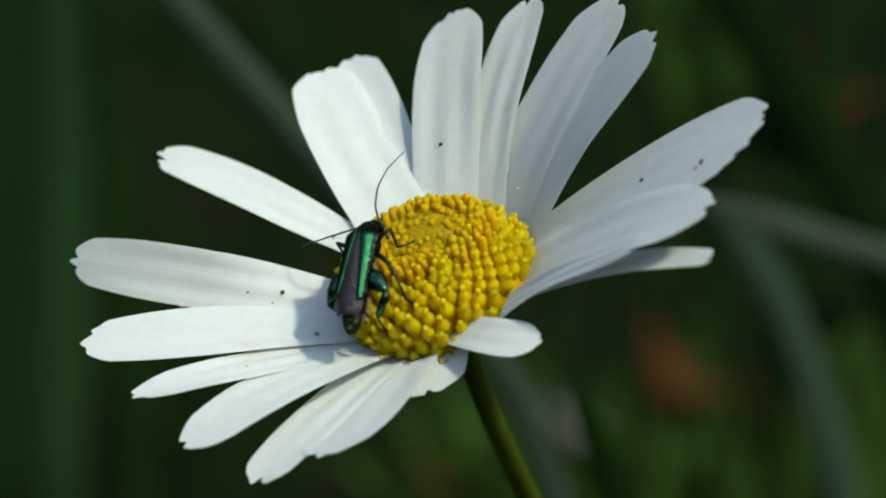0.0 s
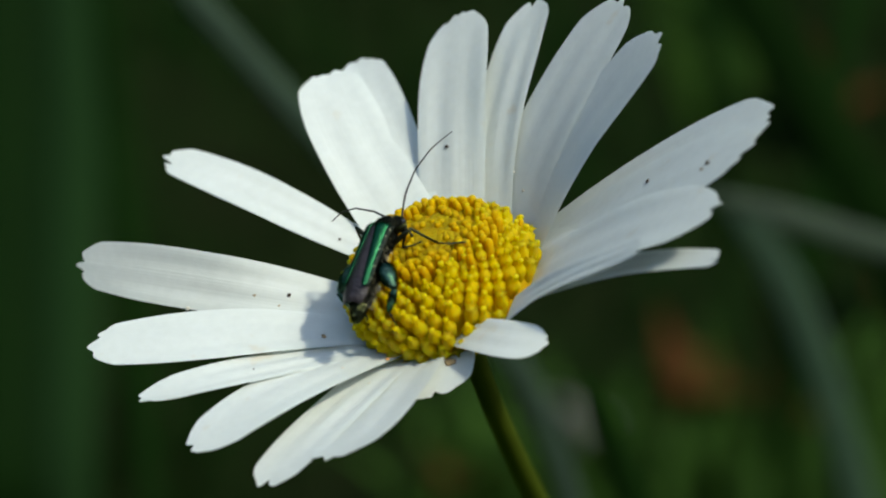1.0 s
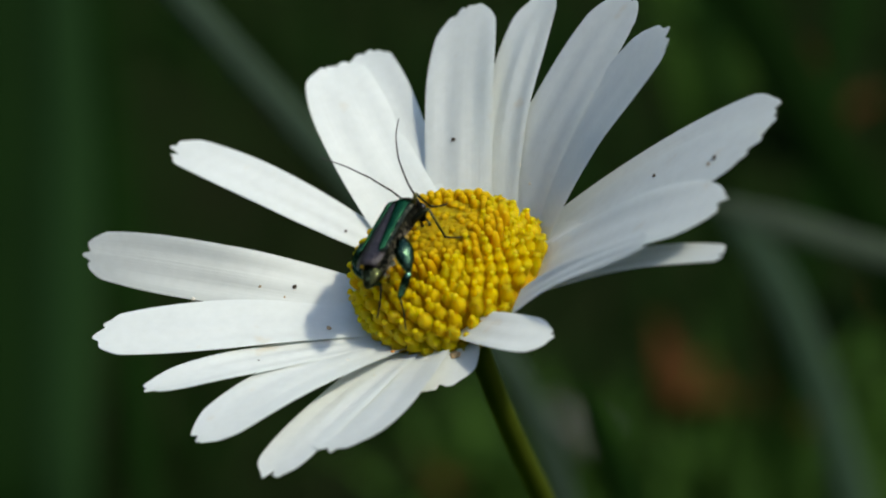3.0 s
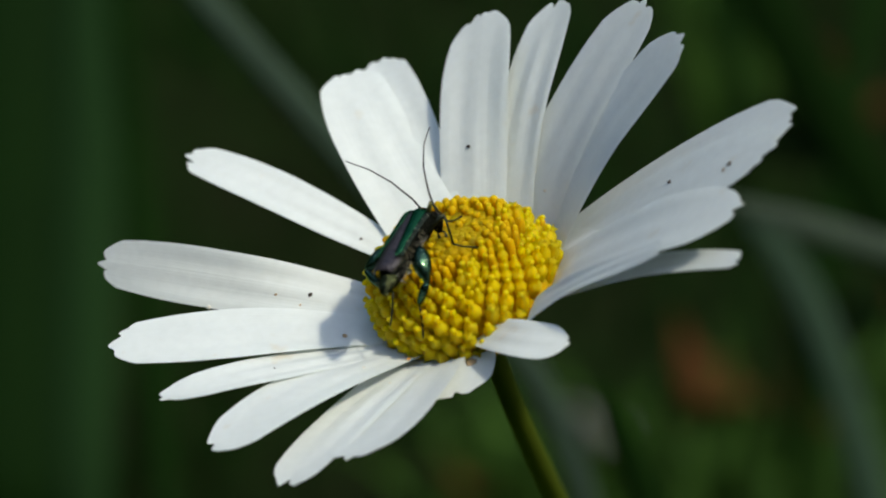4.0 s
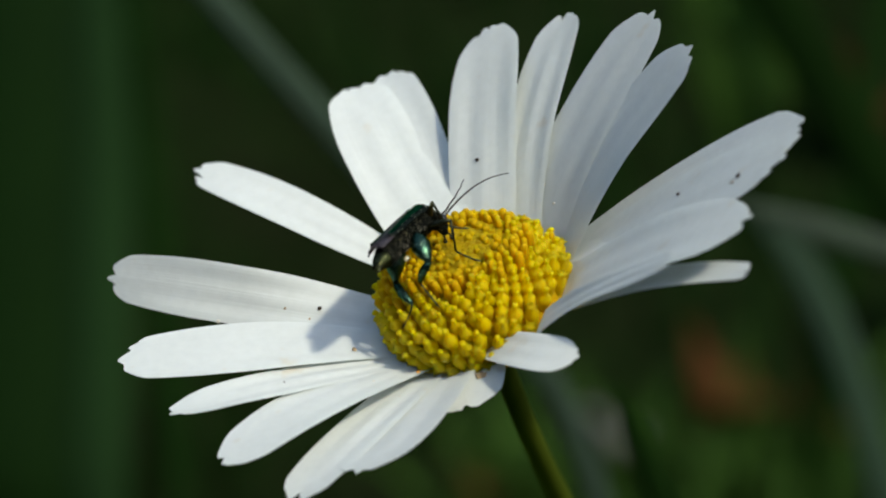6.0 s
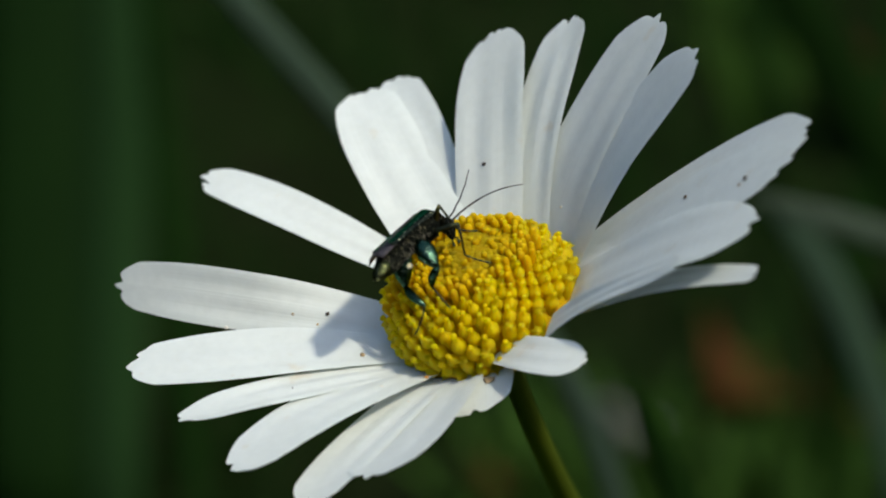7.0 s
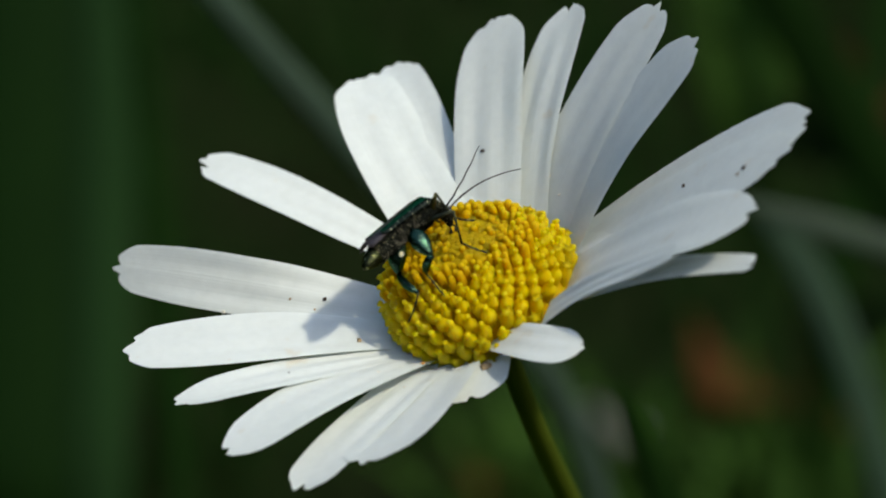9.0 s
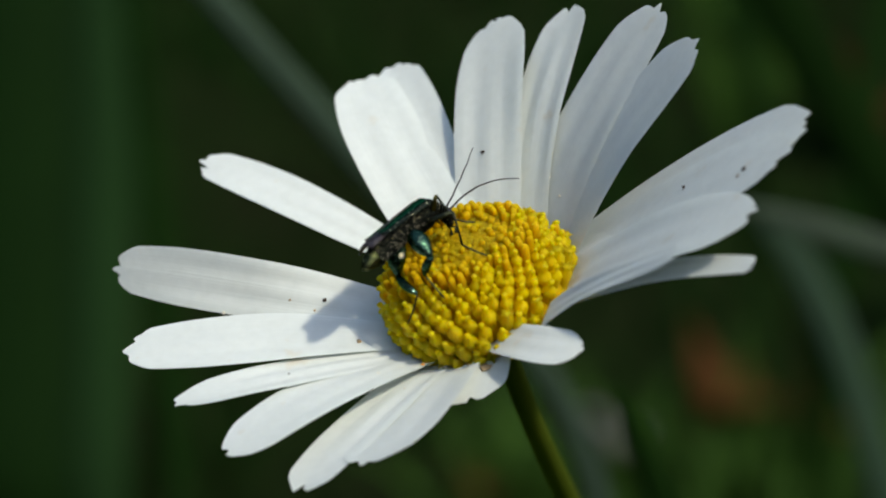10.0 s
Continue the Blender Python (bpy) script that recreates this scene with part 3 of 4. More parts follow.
def elytron(sign):
    """A narrow wing case: meets its twin at the shoulders, tapers and gapes towards a round tip."""
    bm, rim = bmesh.new(), bmesh.new()
    rows, fold = [], []
    n, across = 30, 8
    for i in range(n + 1):
        s = i / n
        inner = 0.10 + 0.60 * s ** 0.8
        outer = 1.14 - 0.02 * s - 0.06 * math.sin(s * math.pi)
        if s > 0.9:
            k = 1 - math.sqrt(max(0, 1 - ((s - 0.9) / 0.1) ** 2))
            mid = (inner + outer) / 2
            inner, outer = inner + (mid - inner) * k * 0.92, outer + (mid - outer) * k * 0.92
        if s < 0.07:
            outer -= 0.45 * (1 - s / 0.07) ** 2
        w = outer - inner
        row = []
        for j in range(across + 1):
            v = j / across
            z = 1.10 - 0.26 * s * s - 0.30 * inner * (1 - s) - w * (0.10 * v + 0.40 * v * v) + 0.07 * math.sin(v * 3.14)
            z -= 0.42 * max(0, 1 - s / 0.12) ** 2
            row.append((2.15 - 5.0 * s, sign * (inner + w * v), z))
        rows.append([bm.verts.new(p) for p in row])
        x, y, z = row[-1]
        fold.append([rim.verts.new(p) for p in (row[-2], (x, y + sign * 0.012, z + 0.012), (x, y + sign * 0.10, z - 0.10), (x, y + sign * 0.10, z - 0.34 * (1 - 0.4 * s)))])
    for grid, made in ((rows, bm), (fold, rim)):
        for a, b in zip(grid, grid[1:]):
            for j in range(len(a) - 1):
                made.faces.new((a[j], a[j + 1], b[j + 1], b[j]))
    ob = part("elytron", bm, GREEN, beetle, "granular metallic green wing case, gaping to its tip")
    ob.modifiers.new("thickness", "SOLIDIFY").thickness = 0.00008
    rim = part("folded_edge", rim, RIM, ob, "black down-turned edge")
    rim.modifiers.new("thickness", "SOLIDIFY").thickness = 0.00006


def body():
    rows = []
    for i in range(40):
        s = i / 39
        x = 0.9 - 4.75 * s
        groove = 1 - 0.05 * (math.cos(s * 6 * 6.283) > 0.8)
        blunt = 1 - max(0, (s - 0.82) / 0.18) ** 3 * 0.35
        rows.append((x, 0.02 - 0.36 * s * s, (0.96 - 0.12 * s) * blunt * groove, (0.98 - 0.20 * s) * blunt * groove))
    abdomen = part("abdomen", lathe(rows), BRONZE, beetle, "bronze-green ringed abdomen")
    part("last_segment", lathe([(-3.60, -0.30, 0.70, 0.62), (-3.85, -0.34, 0.70, 0.62), (-4.25, -0.40, 0.60, 0.50), (-4.60, -0.48, 0.46, 0.34), (-4.82, -0.54, 0.30, 0.20), (-4.90, -0.56, 0.12, 0.08)]),
         GOLD, abdomen, "dark tip with a golden green sheen")
    rng = random.Random(21)
    fur = bmesh.new()
    for sign in (1, -1):
        for _ in range(110):
            s = rng.uniform(0.05, 1.0)
            a = rng.uniform(-0.75, 0.30)
            w, h, x = 0.96 - 0.12 * s, 0.98 - 0.20 * s, 0.9 - 4.75 * s
            root = Vector((x, sign * w * math.cos(a), 0.02 - 0.36 * s * s + h * math.sin(a)))
            way = Vector((-0.6 + rng.uniform(-0.3, 0.3), sign * math.cos(a), math.sin(a) + rng.uniform(-0.3, 0.3))).normalized()
            tube([root, root + way * 0.13, root + way * rng.uniform(0.2, 0.34) + Vector((-0.06, 0, 0))], [0.013, 0.011, 0.005], 4, fur)
    tagged(part("hair", fur, HAIR, abdomen, "short pale hairs"), kind="stuff")
    part("thorax", lathe([(0.5, -0.15, 0.8, 0.75), (0.8, -0.16, 1.05, 0.9), (1.4, -0.16, 1.12, 0.92), (1.9, -0.06, 1.02, 0.82), (2.2, 0.05, 0.72, 0.60)]),
         BRONZE, beetle, "dark metallic green thorax")
    part("pronotum", tube([(1.55, 0, 0.30), (1.75, 0, 0.27), (2.1, 0, 0.10), (2.42, 0, -0.15), (2.65, 0, -0.42), (2.75, 0, -0.55)],
                          [0.50, 0.70, 0.76, 0.72, 0.62, 0.45], 18, flat=0.85), BRONZE, beetle, "greenish bronze collar shield")
    head = part("head", tube([(2.72, 0, -0.38), (2.85, 0, -0.58), (2.98, 0, -0.85), (3.02, 0, -1.15), (2.95, 0, -1.45), (2.85, 0, -1.7), (2.78, 0, -1.85)],
                             [0.42, 0.60, 0.66, 0.60, 0.42, 0.30, 0.16], 16, flat=0.72, hint=Vector((1, 0, 0.3))), BRONZE, beetle, "small dark metallic head")
    for sign in (1, -1):
        part("eye", blob((3, sign * 0.58, -0.85), (0.22, 0.2, 0.26), 1, rough=0.02), EYE_BLACK, head, "glossy black eye")
        part("palp", tube([(2.8, sign * 0.15, -1.75), (2.9, sign * 0.27, -1.95), (2.82, sign * 0.30, -2.15), (2.72, sign * 0.3, -2.3)], [0.06, 0.05, 0.10, 0.12], 8), LEG, head)
    rows = [[(1.9 - 5.85 * s, y * (0.95 + 0.15 * s) * (1 - max(0, s - 0.88) * 2.2), 1.02 - 0.24 * s * s - 0.42 * y * y + 0.03 * math.cos(y * 14) - 0.3 * max(0, 1 - s / 0.1) ** 2 - 0.5 * max(0, s - 0.9)) for y in (-1, -0.7, -0.4, -0.15, 0, 0.15, 0.4, 0.7, 1)]
            for s in (i / 16 for i in range(17))]
    bm = bmesh.new()
    grid = [[bm.verts.new(p) for p in r] for r in rows]
    for a, b in zip(grid, grid[1:]):
        for j in range(8):
            bm.faces.new((a[j], a[j + 1], b[j + 1], b[j]))
    wing = part("hind_wing", bm, WING, beetle, "folded dark purple-brown hind wings")
    wing.modifiers.new("thickness", "SOLIDIFY").thickness = 0.00006


part("pollen_crumb", blob((-1.78, 0.0, -1.34), (0.24, 0.2, 0.2), 5), CRUMB, beetle, "pale cream pollen crumb")
body()
elytron(1)
elytron(-1)

# hip place, then lengths of femur, tibia and tarsus, in mm
LEGS = {"front": ((1.64, 0.44, -0.46), 1.9, 2.05, 1.5), "middle": ((0.97, 0.63, -0.55), 2.1, 2.4, 1.9), "hind": ((-0.50, 0.72, -0.30), 2.65, 2.25, 2.3)}


def limb(kind, sign):
    hip, a, b, c = LEGS[kind]
    if kind == "hind":
        thigh = [(0, 0, 0), (a * 0.12, 0, 0.02), (a * 0.3, 0, 0.12), (a * 0.5, 0, 0.18), (a * 0.72, 0, 0.14), (a * 0.9, 0, 0.04), (a, 0, 0)]
        femur = part("hind_femur", tube(thigh, [0.22, 0.40, 0.62, 0.68, 0.54, 0.30, 0.17], 16), TEAL, beetle, "hugely swollen glossy teal femur")
        shin = [(0, 0, 0), (b * 0.25, 0, 0.12), (b * 0.5, 0, 0.16), (b * 0.8, 0, 0.08), (b, 0, 0)]
        tibia = part("tibia", tube(shin, [0.19, 0.29, 0.30, 0.23, 0.13], 12), TEAL, femur)
    else:
        femur = part(kind + "_femur", tube([(0, 0, 0), (a * 0.3, 0, 0.04), (a * 0.7, 0, 0.04), (a, 0, 0)], [0.15, 0.20, 0.17, 0.11], 10), OLIVE if kind == "front" else LEG, beetle, "slender dark femur")
        tibia = part("tibia", tube([(0, 0, 0), (b * 0.5, 0, -0.03), (b, 0, 0)], [0.10, 0.085, 0.08], 8), LEG, femur)
    toes = [(c * q, 0, -0.10 * math.sin(q * 3.1)) for q in (0, 0.2, 0.22, 0.42, 0.44, 0.64, 0.66, 0.86, 1)]
    tarsus = part("tarsus", tube(toes, [0.06, 0.075, 0.05, 0.075, 0.05, 0.08, 0.05, 0.07, 0.04], 7), LEG, femur, "jointed dark foot")
    return femur, tibia, tarsus


LEG_SETS = {(kind, sign): limb(kind, sign) for kind in LEGS for sign in (1, -1)}


def antenna(sign):
    """Four short lengths of a thin feeler, each along its own x."""
    made = []
    for k in range(4):
        thick, thin = 0.085 - 0.012 * k, 0.073 - 0.012 * k
        n = 7
        line = [(PIECE * i / (n - 1), 0, 0.035 * math.sin(math.pi * i / (n - 1))) for i in range(n)]
        bands = [(thick + (thin - thick) * i / (n - 1)) * (1.0 if i % 2 else 0.9) for i in range(n)]
        made.append(part("antenna_length" if k else "antenna", tube(line, bands, 7), ANTENNA, made[0] if k else beetle, "" if k else "long thin dark antenna"))
    return made


PIECE = 1.8
FEELERS = {1: antenna(1), -1: antenna(-1)}


def motions():
    """The beetle climbs over the disc's edge and turns; feet stay where they are set down."""
    def frame_of(x, z):
        x = x.normalized()
        y = z.cross(x).normalized()
        return Matrix((x, y, x.cross(y))).transposed().to_4x4()

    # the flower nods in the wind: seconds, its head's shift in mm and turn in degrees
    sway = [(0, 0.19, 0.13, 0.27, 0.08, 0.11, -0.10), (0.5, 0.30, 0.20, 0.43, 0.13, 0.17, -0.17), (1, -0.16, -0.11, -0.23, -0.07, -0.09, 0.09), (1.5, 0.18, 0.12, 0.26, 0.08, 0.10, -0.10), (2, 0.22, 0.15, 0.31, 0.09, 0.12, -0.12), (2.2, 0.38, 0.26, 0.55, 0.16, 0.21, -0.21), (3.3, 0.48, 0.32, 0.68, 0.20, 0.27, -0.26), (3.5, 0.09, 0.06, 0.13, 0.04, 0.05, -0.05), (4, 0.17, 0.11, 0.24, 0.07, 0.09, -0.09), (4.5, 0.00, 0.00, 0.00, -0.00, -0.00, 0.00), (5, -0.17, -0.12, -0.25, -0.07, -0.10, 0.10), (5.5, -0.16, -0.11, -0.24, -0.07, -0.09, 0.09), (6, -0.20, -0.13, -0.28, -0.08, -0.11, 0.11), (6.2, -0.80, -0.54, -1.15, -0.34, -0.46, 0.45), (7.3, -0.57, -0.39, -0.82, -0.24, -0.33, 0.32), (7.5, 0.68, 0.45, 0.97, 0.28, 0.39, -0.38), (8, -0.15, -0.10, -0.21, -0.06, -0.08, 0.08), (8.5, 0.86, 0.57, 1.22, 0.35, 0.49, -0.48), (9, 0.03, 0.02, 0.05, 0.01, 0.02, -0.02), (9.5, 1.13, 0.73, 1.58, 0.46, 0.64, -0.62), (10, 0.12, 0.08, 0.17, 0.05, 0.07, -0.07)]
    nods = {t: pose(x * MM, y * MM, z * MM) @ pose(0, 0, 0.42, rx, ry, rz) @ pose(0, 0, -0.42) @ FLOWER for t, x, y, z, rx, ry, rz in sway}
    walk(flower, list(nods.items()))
    # seconds, place in mm and turn in degrees, both against the flower
    steps = [(0, -4.02, -1.97, 6.17, 6.1, -22.5, 46.8), (0.5, -3.82, -2.03, 6.26, 0.4, -19.1, 46.7), (1, -3.21, -1.97, 6.59, -5.0, -14.2, 41.9), (1.5, -2.64, -2.09, 6.77, -7.4, -7.2, 42.0), (2, -2.3, -1.99, 6.96, -6.5, -3.1, 43.7), (3.5, -1.91, -2.0, 7.29, -6.8, 2.9, 49.2), (4, -1.93, -2.18, 7.24, -7.8, 4.6, 47.9), (4.5, -1.9, -2.33, 7.21, -5.6, 1.0, 47.3), (5, -1.56, -1.28, 7.67, -11.4, 7.7, 52.7), (5.5, -1.6, -0.72, 7.83, -13.0, 13.6, 53.0), (6, -1.75, -0.44, 7.94, -23.2, 19.2, 47.1), (7.5, -2.16, -0.38, 7.97, -24.7, 14.3, 34.5), (10, -2.18, -0.4, 7.97, -26.0, 14.4, 33.0)]
    # far feet on the disc, mm against the flower
    feet = {("middle", 1): [(0, -5.6, 2.6), (0.5, -5.6, 2.6), (1, -4.6, 3.0), (1.5, -4.6, 3.0), (2, -4.6, 3.0), (3.5, -3.6, 4.6), (4, -3.6, 4.6), (4.5, -3.6, 4.6), (5, -3.6, 4.6), (5.5, -3.6, 4.6), (6, -3.6, 4.6), (7.5, -3.6, 4.6), (10, -3.6, 4.6)],
            ("front", 1): [(0, -1.6, 4.2), (0.5, -1.6, 4.2), (1, -1.6, 4.2), (1.5, -1.6, 4.2), (2, -1.6, 4.2), (3.5, 0.3, 6.0), (4, 0.3, 6.0), (4.5, 0.3, 6.0), (5, 0.3, 6.0), (5.5, 0.3, 6.0), (6, 0.3, 6.0), (7.5, 0.3, 6.0), (10, 0.3, 6.0)],}
    # knees, ankles and toes of the other legs, mm against the body
    knees = {("hind", -1): [(0.0, -2.16, -2.66, 0.41), (0.5, -1.98, -2.88, 0.09), (1.0, -2.45, -2.5, -0.47), (1.5, -2.54, -2.19, -1.14), (2.0, -2.62, -1.98, -1.27), (3.5, -2.47, -1.47, -1.9), (4.0, -2.33, -1.33, -2.11), (4.5, -2.61, -1.79, -1.5), (5.0, -0.21, -0.01, -2.84), (5.5, -2.4, -2.05, -1.59), (6.0, -1.99, -1.53, -2.33), (7.5, -1.48, -2.04, -2.38), (10.0, -1.32, -2.09, -2.42)],
             ("hind", 1): [(0.0, -2.8, 2.04, -0.39), (0.5, -2.76, 2.1, -0.32), (1.0, -2.74, 2.13, -0.09), (1.5, -2.56, 2.34, 0.07), (2.0, -2.52, 2.43, -0.1), (3.5, -2.38, 2.59, -0.41), (4.0, -2.32, 2.65, -0.16), (4.5, -2.36, 2.61, -0.16), (5.0, -2.32, 2.58, -0.83), (5.5, -2.19, 2.4, -1.45), (6.0, -1.82, 1.98, -2.22), (7.5, -1.88, 1.44, -2.44), (10.0, -1.92, 1.48, -2.4)],
             ("front", -1): [(0.0, 2.23, -1.99, 0.46), (0.5, 2.13, -2.08, 0.37), (1.0, 2.0, -2.14, 0.3), (1.5, 2.25, -2.09, 0.24), (2.0, 2.04, -1.97, 0.59), (3.5, 2.25, -1.46, 1.02), (4.0, 2.19, -1.44, 1.06), (4.5, 1.76, -1.75, 0.91), (5.0, 1.7, -1.69, 0.96), (5.5, 1.4, -1.72, 0.92), (6.0, 1.34, -1.98, 0.6), (7.5, 1.84, -1.93, 0.7), (10.0, 1.86, -1.99, 0.62)],
             ("middle", -1): [(0.0, -0.15, -2.29, 0.08), (0.5, -0.19, -2.34, -0.17), (1.0, 1.87, -2.45, -0.02), (1.5, 1.95, -2.41, -0.01), (2.0, 1.59, -2.5, 0.18), (3.5, 1.32, -2.55, 0.22), (4.0, 1.39, -2.48, 0.35), (4.5, 1.41, -2.42, 0.45), (5.0, 0.65, -2.69, -0.32), (5.5, 0.66, -2.69, -0.77), (6.0, 0.91, -2.68, -1.01), (7.5, 1.71, -2.54, -1.0), (10.0, 1.84, -2.51, -0.91)]}
    ankles = {("hind", -1): [(0.0, -3.47, -1.47, -0.99), (0.5, -2.97, -1.35, -1.23), (1.0, -3.19, -1.02, -1.99), (1.5, -3.12, -0.47, -2.48), (2.0, -3.27, -0.49, -2.83), (3.5, -2.92, 0.1, -3.44), (4.0, -2.46, 0.32, -3.65), (4.5, -2.93, -0.27, -3.12), (5.0, -2.37, 0.1, -3.45), (5.5, -2.04, -0.11, -2.67), (6.0, -1.57, 0.53, -3.14), (7.5, -1.06, -0.03, -3.3), (10.0, -1.15, -0.02, -3.29)],
              ("hind", 1): [(0.0, -3.08, -0.11, -0.98), (0.5, -3.09, 0.06, -1.21), (1.0, -3.36, 0.87, -1.85), (1.5, -2.66, 1.01, -1.74), (2.0, -2.6, 1.09, -1.91), (3.5, -2.61, 1.39, -2.3), (4.0, -2.53, 1.53, -2.11), (4.5, -2.65, 1.4, -2.03), (5.0, -2.71, 1.79, -2.9), (5.5, -2.44, 1.73, -3.59), (6.0, -2.89, 1.0, -3.93), (7.5, -2.6, -0.03, -3.99), (10.0, -2.52, -0.04, -3.95)],
              ("front", -1): [(0.0, 1.77, -1.62, -1.5), (0.5, 1.53, -1.38, -1.47), (1.0, 1.22, -1.0, -1.21), (1.5, 2.56, -1.96, -1.78), (2.0, 3.04, -1.18, -1.01), (3.5, 2.84, -1.2, -0.93), (4.0, 2.53, -1.37, -0.96), (4.5, 2.53, -1.33, -0.94), (5.0, 2.21, -1.15, -0.95), (5.5, 1.82, -1.33, -1.05), (6.0, 1.96, -1.28, -1.22), (7.5, 2.17, -1.69, -1.31), (10.0, 2.27, -1.56, -1.34)],
              ("middle", -1): [(0.0, -1.99, -3.16, -1.19), (0.5, -1.49, -2.29, -2.19), (1.0, 2.17, -2.79, -2.37), (1.5, 1.7, -2.59, -2.39), (2.0, 1.49, -2.46, -2.22), (3.5, 1.06, -2.4, -2.16), (4.0, 1.25, -1.84, -1.96), (4.5, 1.22, -1.86, -1.88), (5.0, 0.02, -2.07, -2.56), (5.5, 1.0, -1.64, -2.9), (6.0, 1.12, -1.3, -2.97), (7.5, 1.74, -1.29, -3.05), (10.0, 1.72, -1.46, -3.06)]}
    toes = {("hind", -1): [(0.0, -4.04, -1.36, -3.22), (0.5, -3.99, -1.52, -3.28), (1.0, -4.09, -0.85, -4.11), (1.5, -4.0, -0.46, -4.6), (2.0, -3.93, -0.09, -5.0), (3.5, -3.81, 0.62, -5.5), (4.0, -3.53, 0.77, -5.64), (4.5, -3.9, 0.29, -5.13), (5.0, -3.83, 0.83, -5.07), (5.5, -1.77, 0.4, -4.9), (6.0, -2.35, -0.22, -5.17), (7.5, -1.88, -1.24, -5.07), (10.0, -1.71, -1.21, -5.18)],
            ("hind", 1): [(0.0, -3.25, 0.51, -3.19), (0.5, -3.16, 0.85, -3.37), (1.0, -3.51, 2.11, -3.78), (1.5, -3.98, 1.88, -3.41), (2.0, -4.17, 1.73, -3.47), (3.5, -4.01, 2.25, -3.91), (4.0, -4.12, 2.02, -3.69), (4.5, -3.88, 2.33, -3.74), (5.0, -4.24, 2.72, -4.33), (5.5, -3.7, 2.94, -5.07), (6.0, -2.78, 3.07, -4.93), (7.5, -3.45, 1.65, -5.3), (10.0, -3.29, 1.66, -5.3)],
            ("front", -1): [(0.0, 2.12, -3.05, -1.24), (0.5, 2.18, -2.73, -1.5), (1.0, 1.71, -2.41, -1.33), (1.5, 3.67, -2.2, -2.75), (2.0, 4.25, -1.59, -1.79), (3.5, 3.94, -1.51, -1.9), (4.0, 3.87, -1.53, -1.63), (4.5, 3.87, -1.67, -1.52), (5.0, 2.85, -1.84, -2.11), (5.5, 2.26, -2.4, -2.01), (6.0, 2.57, -2.14, -2.29), (7.5, 3.24, -2.06, -2.3), (10.0, 3.26, -2.04, -2.37)],
            ("middle", -1): [(0.0, -2.33, -3.96, -2.88), (0.5, -2.43, -3.71, -3.03), (1.0, 2.68, -4.42, -3.21), (1.5, 3.01, -3.29, -3.57), (2.0, 2.73, -3.09, -3.52), (3.5, 2.29, -3.21, -3.37), (4.0, 2.31, -2.65, -3.31), (4.5, 2.26, -2.43, -3.37), (5.0, 1.01, -2.95, -3.92), (5.5, 0.8, -3.13, -4.07), (6.0, 1.2, -2.49, -4.46), (7.5, 2.1, -2.57, -4.41), (10.0, 2.05, -2.64, -4.51)]}
    # antennae: seconds, then the places of elbow and tip, mm against the body
    feelers = {-1: [(0.0, 6.29, 0.93, -1.71, 9.45, 0.22, -3.04), (0.5, 6.25, -1.88, -0.29, 9.01, -3.66, -1.53), (1.0, 6.45, -0.96, 0.14, 9.34, -2.93, 0.04), (1.5, 6.18, -1.85, 0.08, 8.75, -4.17, -0.39), (2.0, 5.82, 0.69, 1.15, 9.25, 1.27, 1.6), (3.5, 4.66, 0.22, 2.25, 7.92, 1.09, 3.19), (4.0, 4.84, -0.19, 2.21, 8.19, 0.38, 3.08), (4.5, 6.14, -2.01, -0.08, 8.17, -4.78, -0.75), (5.0, 5.45, -2.85, 0.01, 8.46, -4.38, -0.93), (5.5, 6.38, -1.72, -0.89, 9.45, -3.11, -1.82), (6.0, 6.44, -1.51, -0.5, 9.83, -1.8, -1.32), (7.5, 6.62, -0.74, -1.13, 9.92, -0.84, -2.28), (8.0, 6.64, -0.65, -0.76, 9.97, -0.12, -1.68), (9.0, 6.65, -0.2, -0.74, 10.02, -0.43, -1.66), (10.0, 6.64, -0.17, -0.77, 9.9, 0.18, -2.02)],
               1: [(0.0, 2.45, 3.76, -1.3, 2.58, 6.77, -3.09), (0.5, 5.68, 2.78, -0.85, 7.33, 5.82, -1.42), (1.0, 3.97, 3.71, -0.27, 3.85, 6.96, -1.56), (1.5, 4.89, 3.21, 0.2, 5.78, 6.32, -1.13), (2.0, 3.15, 2.43, 1.97, 2.31, 4.81, 4.4), (3.5, 3.58, 2.05, 2.18, 3.46, 4.12, 5.01), (4.0, 3.66, 1.84, 2.28, 3.86, 4.44, 4.61), (4.5, 6.0, 2.02, 0.33, 8.01, 4.69, 1.36), (5.0, 6.56, 1.13, -0.94, 9.26, 3.32, -1.38), (5.5, 6.65, 0.51, -0.85, 9.88, 1.84, -0.99), (6.0, 6.62, 0.62, -0.43, 9.9, 1.75, -0.01), (7.5, 6.47, 1.22, -0.15, 9.62, 2.22, 1.0), (8.0, 6.5, 1.02, -0.09, 9.82, 1.92, 0.6), (9.0, 6.49, 0.99, 0.0, 9.75, 1.63, 1.1), (10.0, 6.41, 1.01, 0.24, 9.56, 2.06, 1.37)]}
    local = {}
    for t, x, y, z, rx, ry, rz in steps:
        local[t] = pose(x * MM, y * MM, z * MM, rx, ry, rz)
    keys = sorted(local)
    rows = []
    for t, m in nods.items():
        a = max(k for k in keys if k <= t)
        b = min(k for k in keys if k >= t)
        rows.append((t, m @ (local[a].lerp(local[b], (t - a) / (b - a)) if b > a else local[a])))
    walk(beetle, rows)
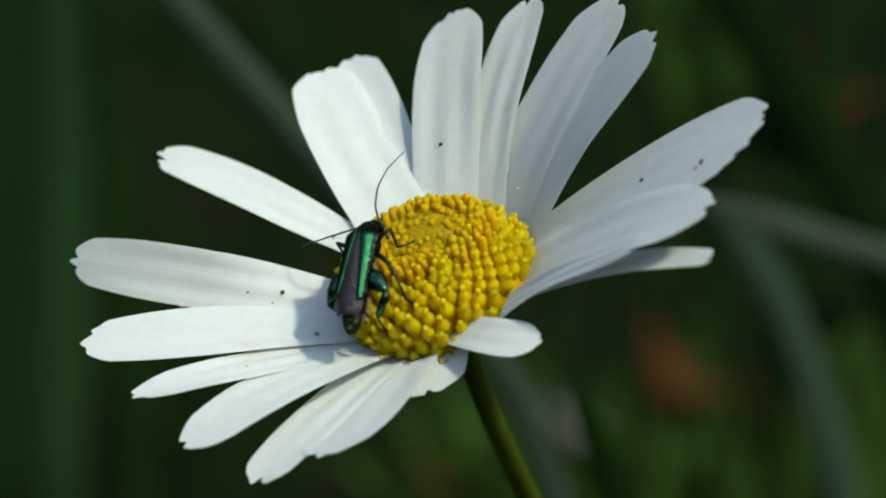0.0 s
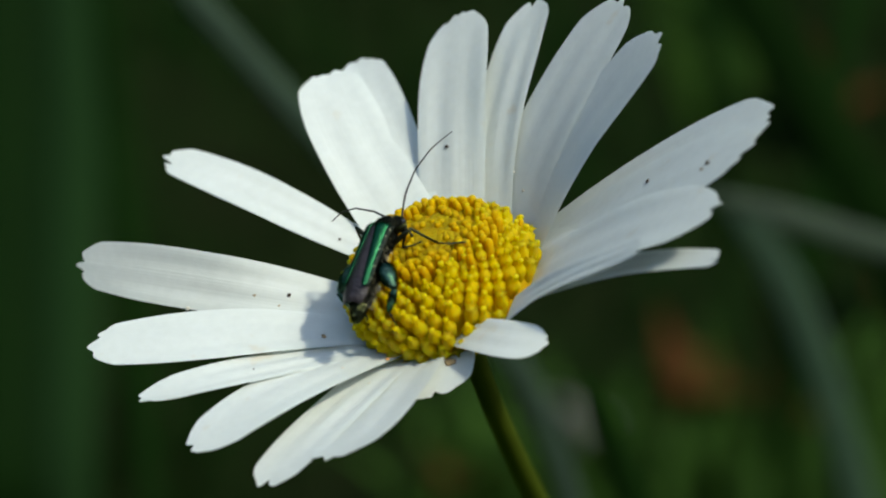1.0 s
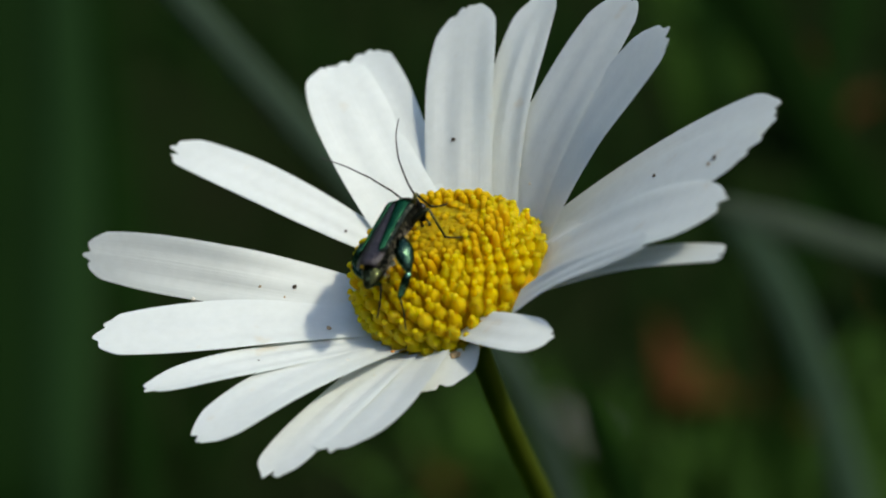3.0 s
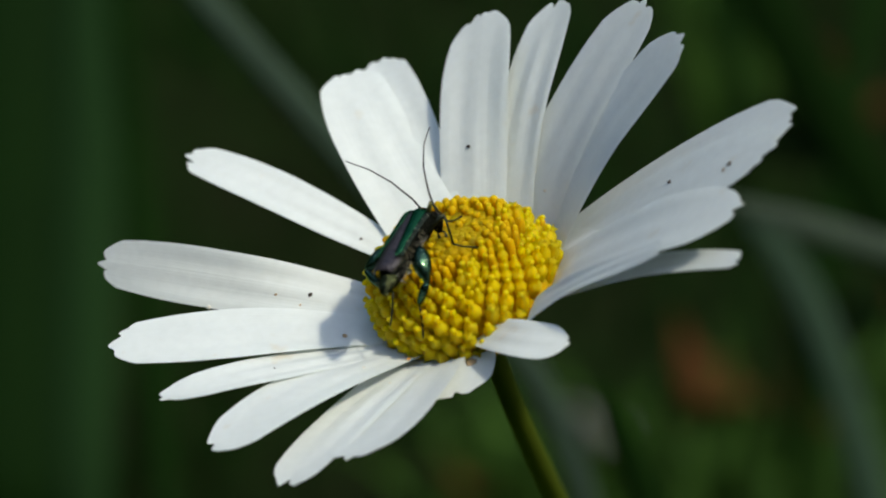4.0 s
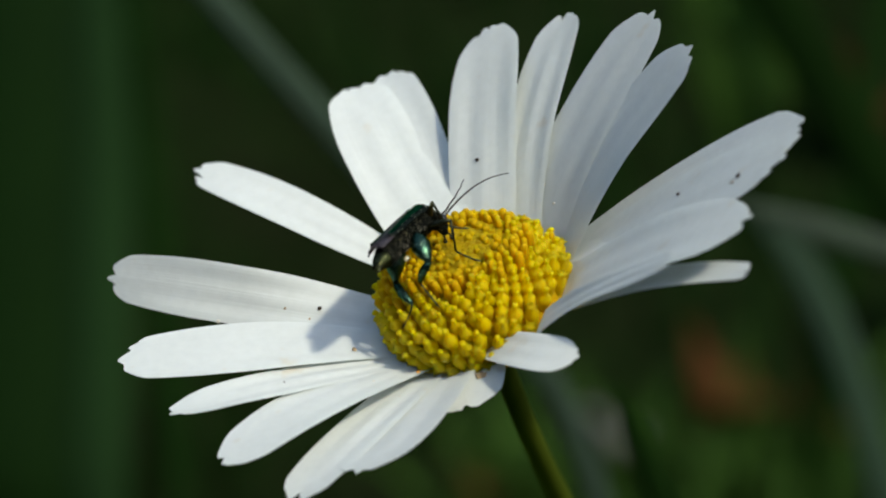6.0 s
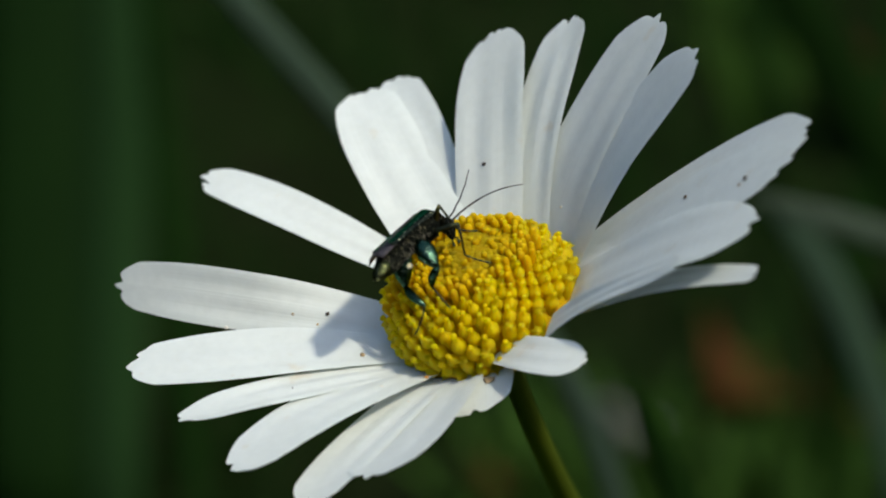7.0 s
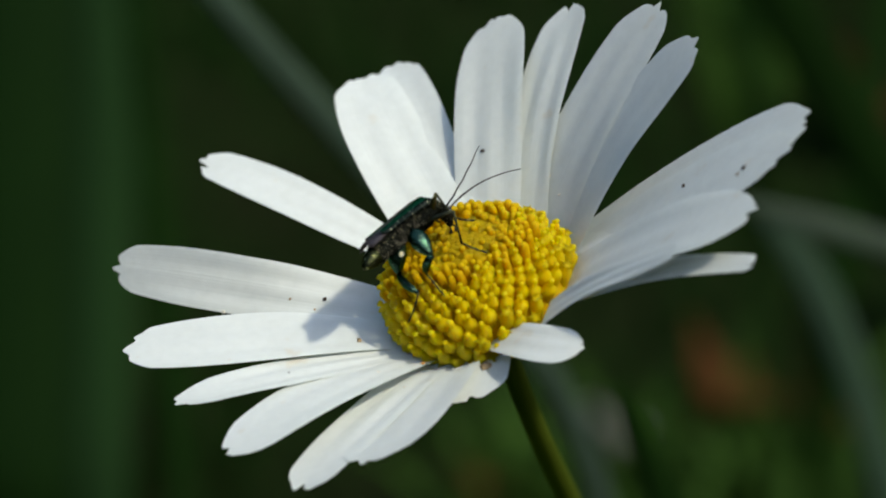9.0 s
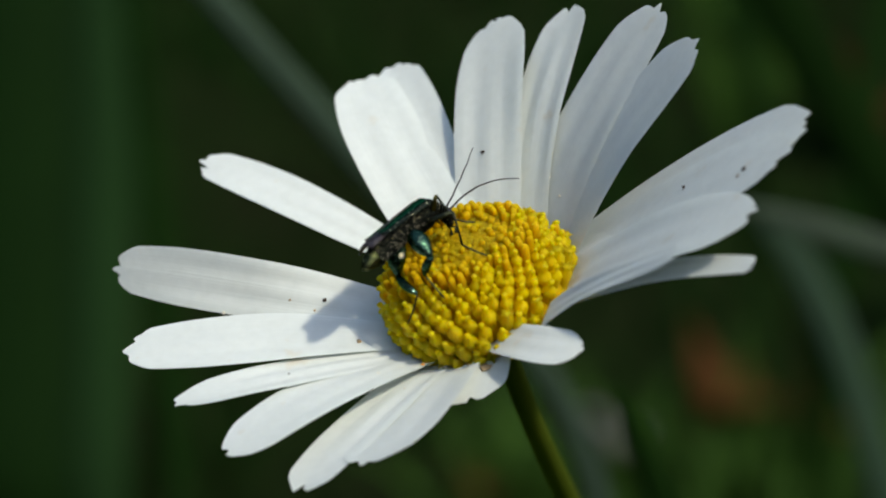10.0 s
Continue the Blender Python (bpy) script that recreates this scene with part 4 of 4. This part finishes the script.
    for (kind, sign), (femur, tibia, tarsus) in LEG_SETS.items():
        hip, a, b, c = LEGS[kind]
        hip = Vector((hip[0], hip[1] * sign, hip[2]))
        rows = ([], [], [])
        for n, t in enumerate(local):
            m = local[t]
            back = (m.to_3x3().inverted() @ Vector((0, 0, 1)))
            if (kind, sign) in knees:
                knee, ankle, toe = (Vector(table[kind, sign][n][1:]) for table in (knees, ankles, toes))
            else:
                x, y = feet[kind, sign][n][1:]
                toe = m.inverted() @ TILT @ (Vector((x, y, dome(x, y) + 0.75)) * MM) / MM
                flatwise = (hip - toe) - back * (hip - toe).dot(back)
                ankle = toe + (flatwise.normalized() * 0.8 + back * 0.6) * c
                reach = ankle - hip
                d = min(reach.length, (a + b) * 0.985)
                reach = reach.normalized() * d
                ankle = hip + reach
                along = (a * a - b * b + d * d) / (2 * d)
                pole = Vector((0.45, sign * 0.3, 1.0))
                pole = (pole - reach * pole.dot(reach) / d / d).normalized()
                knee = hip + reach * along / d + pole * math.sqrt(max(0, a * a - along * along))
            foot_end = toe
            up = Vector((-0.5, sign * 0.4, 0.4)) if kind == "hind" else Vector((0.2, 0, 1))
            f = Matrix.Translation(hip * MM) @ frame_of(knee - hip, up)
            inv = f.inverted()
            k = Matrix.Translation(knee * MM) @ frame_of(ankle - knee, up)
            g = Matrix.Translation(ankle * MM) @ frame_of(foot_end - ankle, back)
            for store, mat in zip(rows, (f, inv @ k, inv @ g)):
                store.append((t, mat))
        for ob, r in zip((femur, tibia, tarsus), rows):
            walk(ob, r)
    for sign, rows in feelers.items():
        root = Vector((3.15, sign * 0.36, -0.85))
        stores = [[] for _ in range(4)]
        for t, *q in rows:
            elbow, tip = Vector(q[:3]), Vector(q[3:])
            bend = elbow * 2 - (root + tip) / 2
            arc = [root * (1 - u) ** 2 + bend * 2 * u * (1 - u) + tip * u * u for u in (0, 0.25, 0.5, 0.75, 1)]
            start = root
            for k in range(4):
                way = (arc[k + 1] - arc[k]).normalized()
                m = Matrix.Translation(start * MM) @ frame_of(way, Vector((-1, 0, 1)))
                if k == 0:
                    base = m
                stores[k].append((t, base.inverted() @ m if k else m))
                start = start + way * (PIECE - 0.04)
        for ob, store in zip(FEELERS[sign], stores):
            walk(ob, store)


motions()
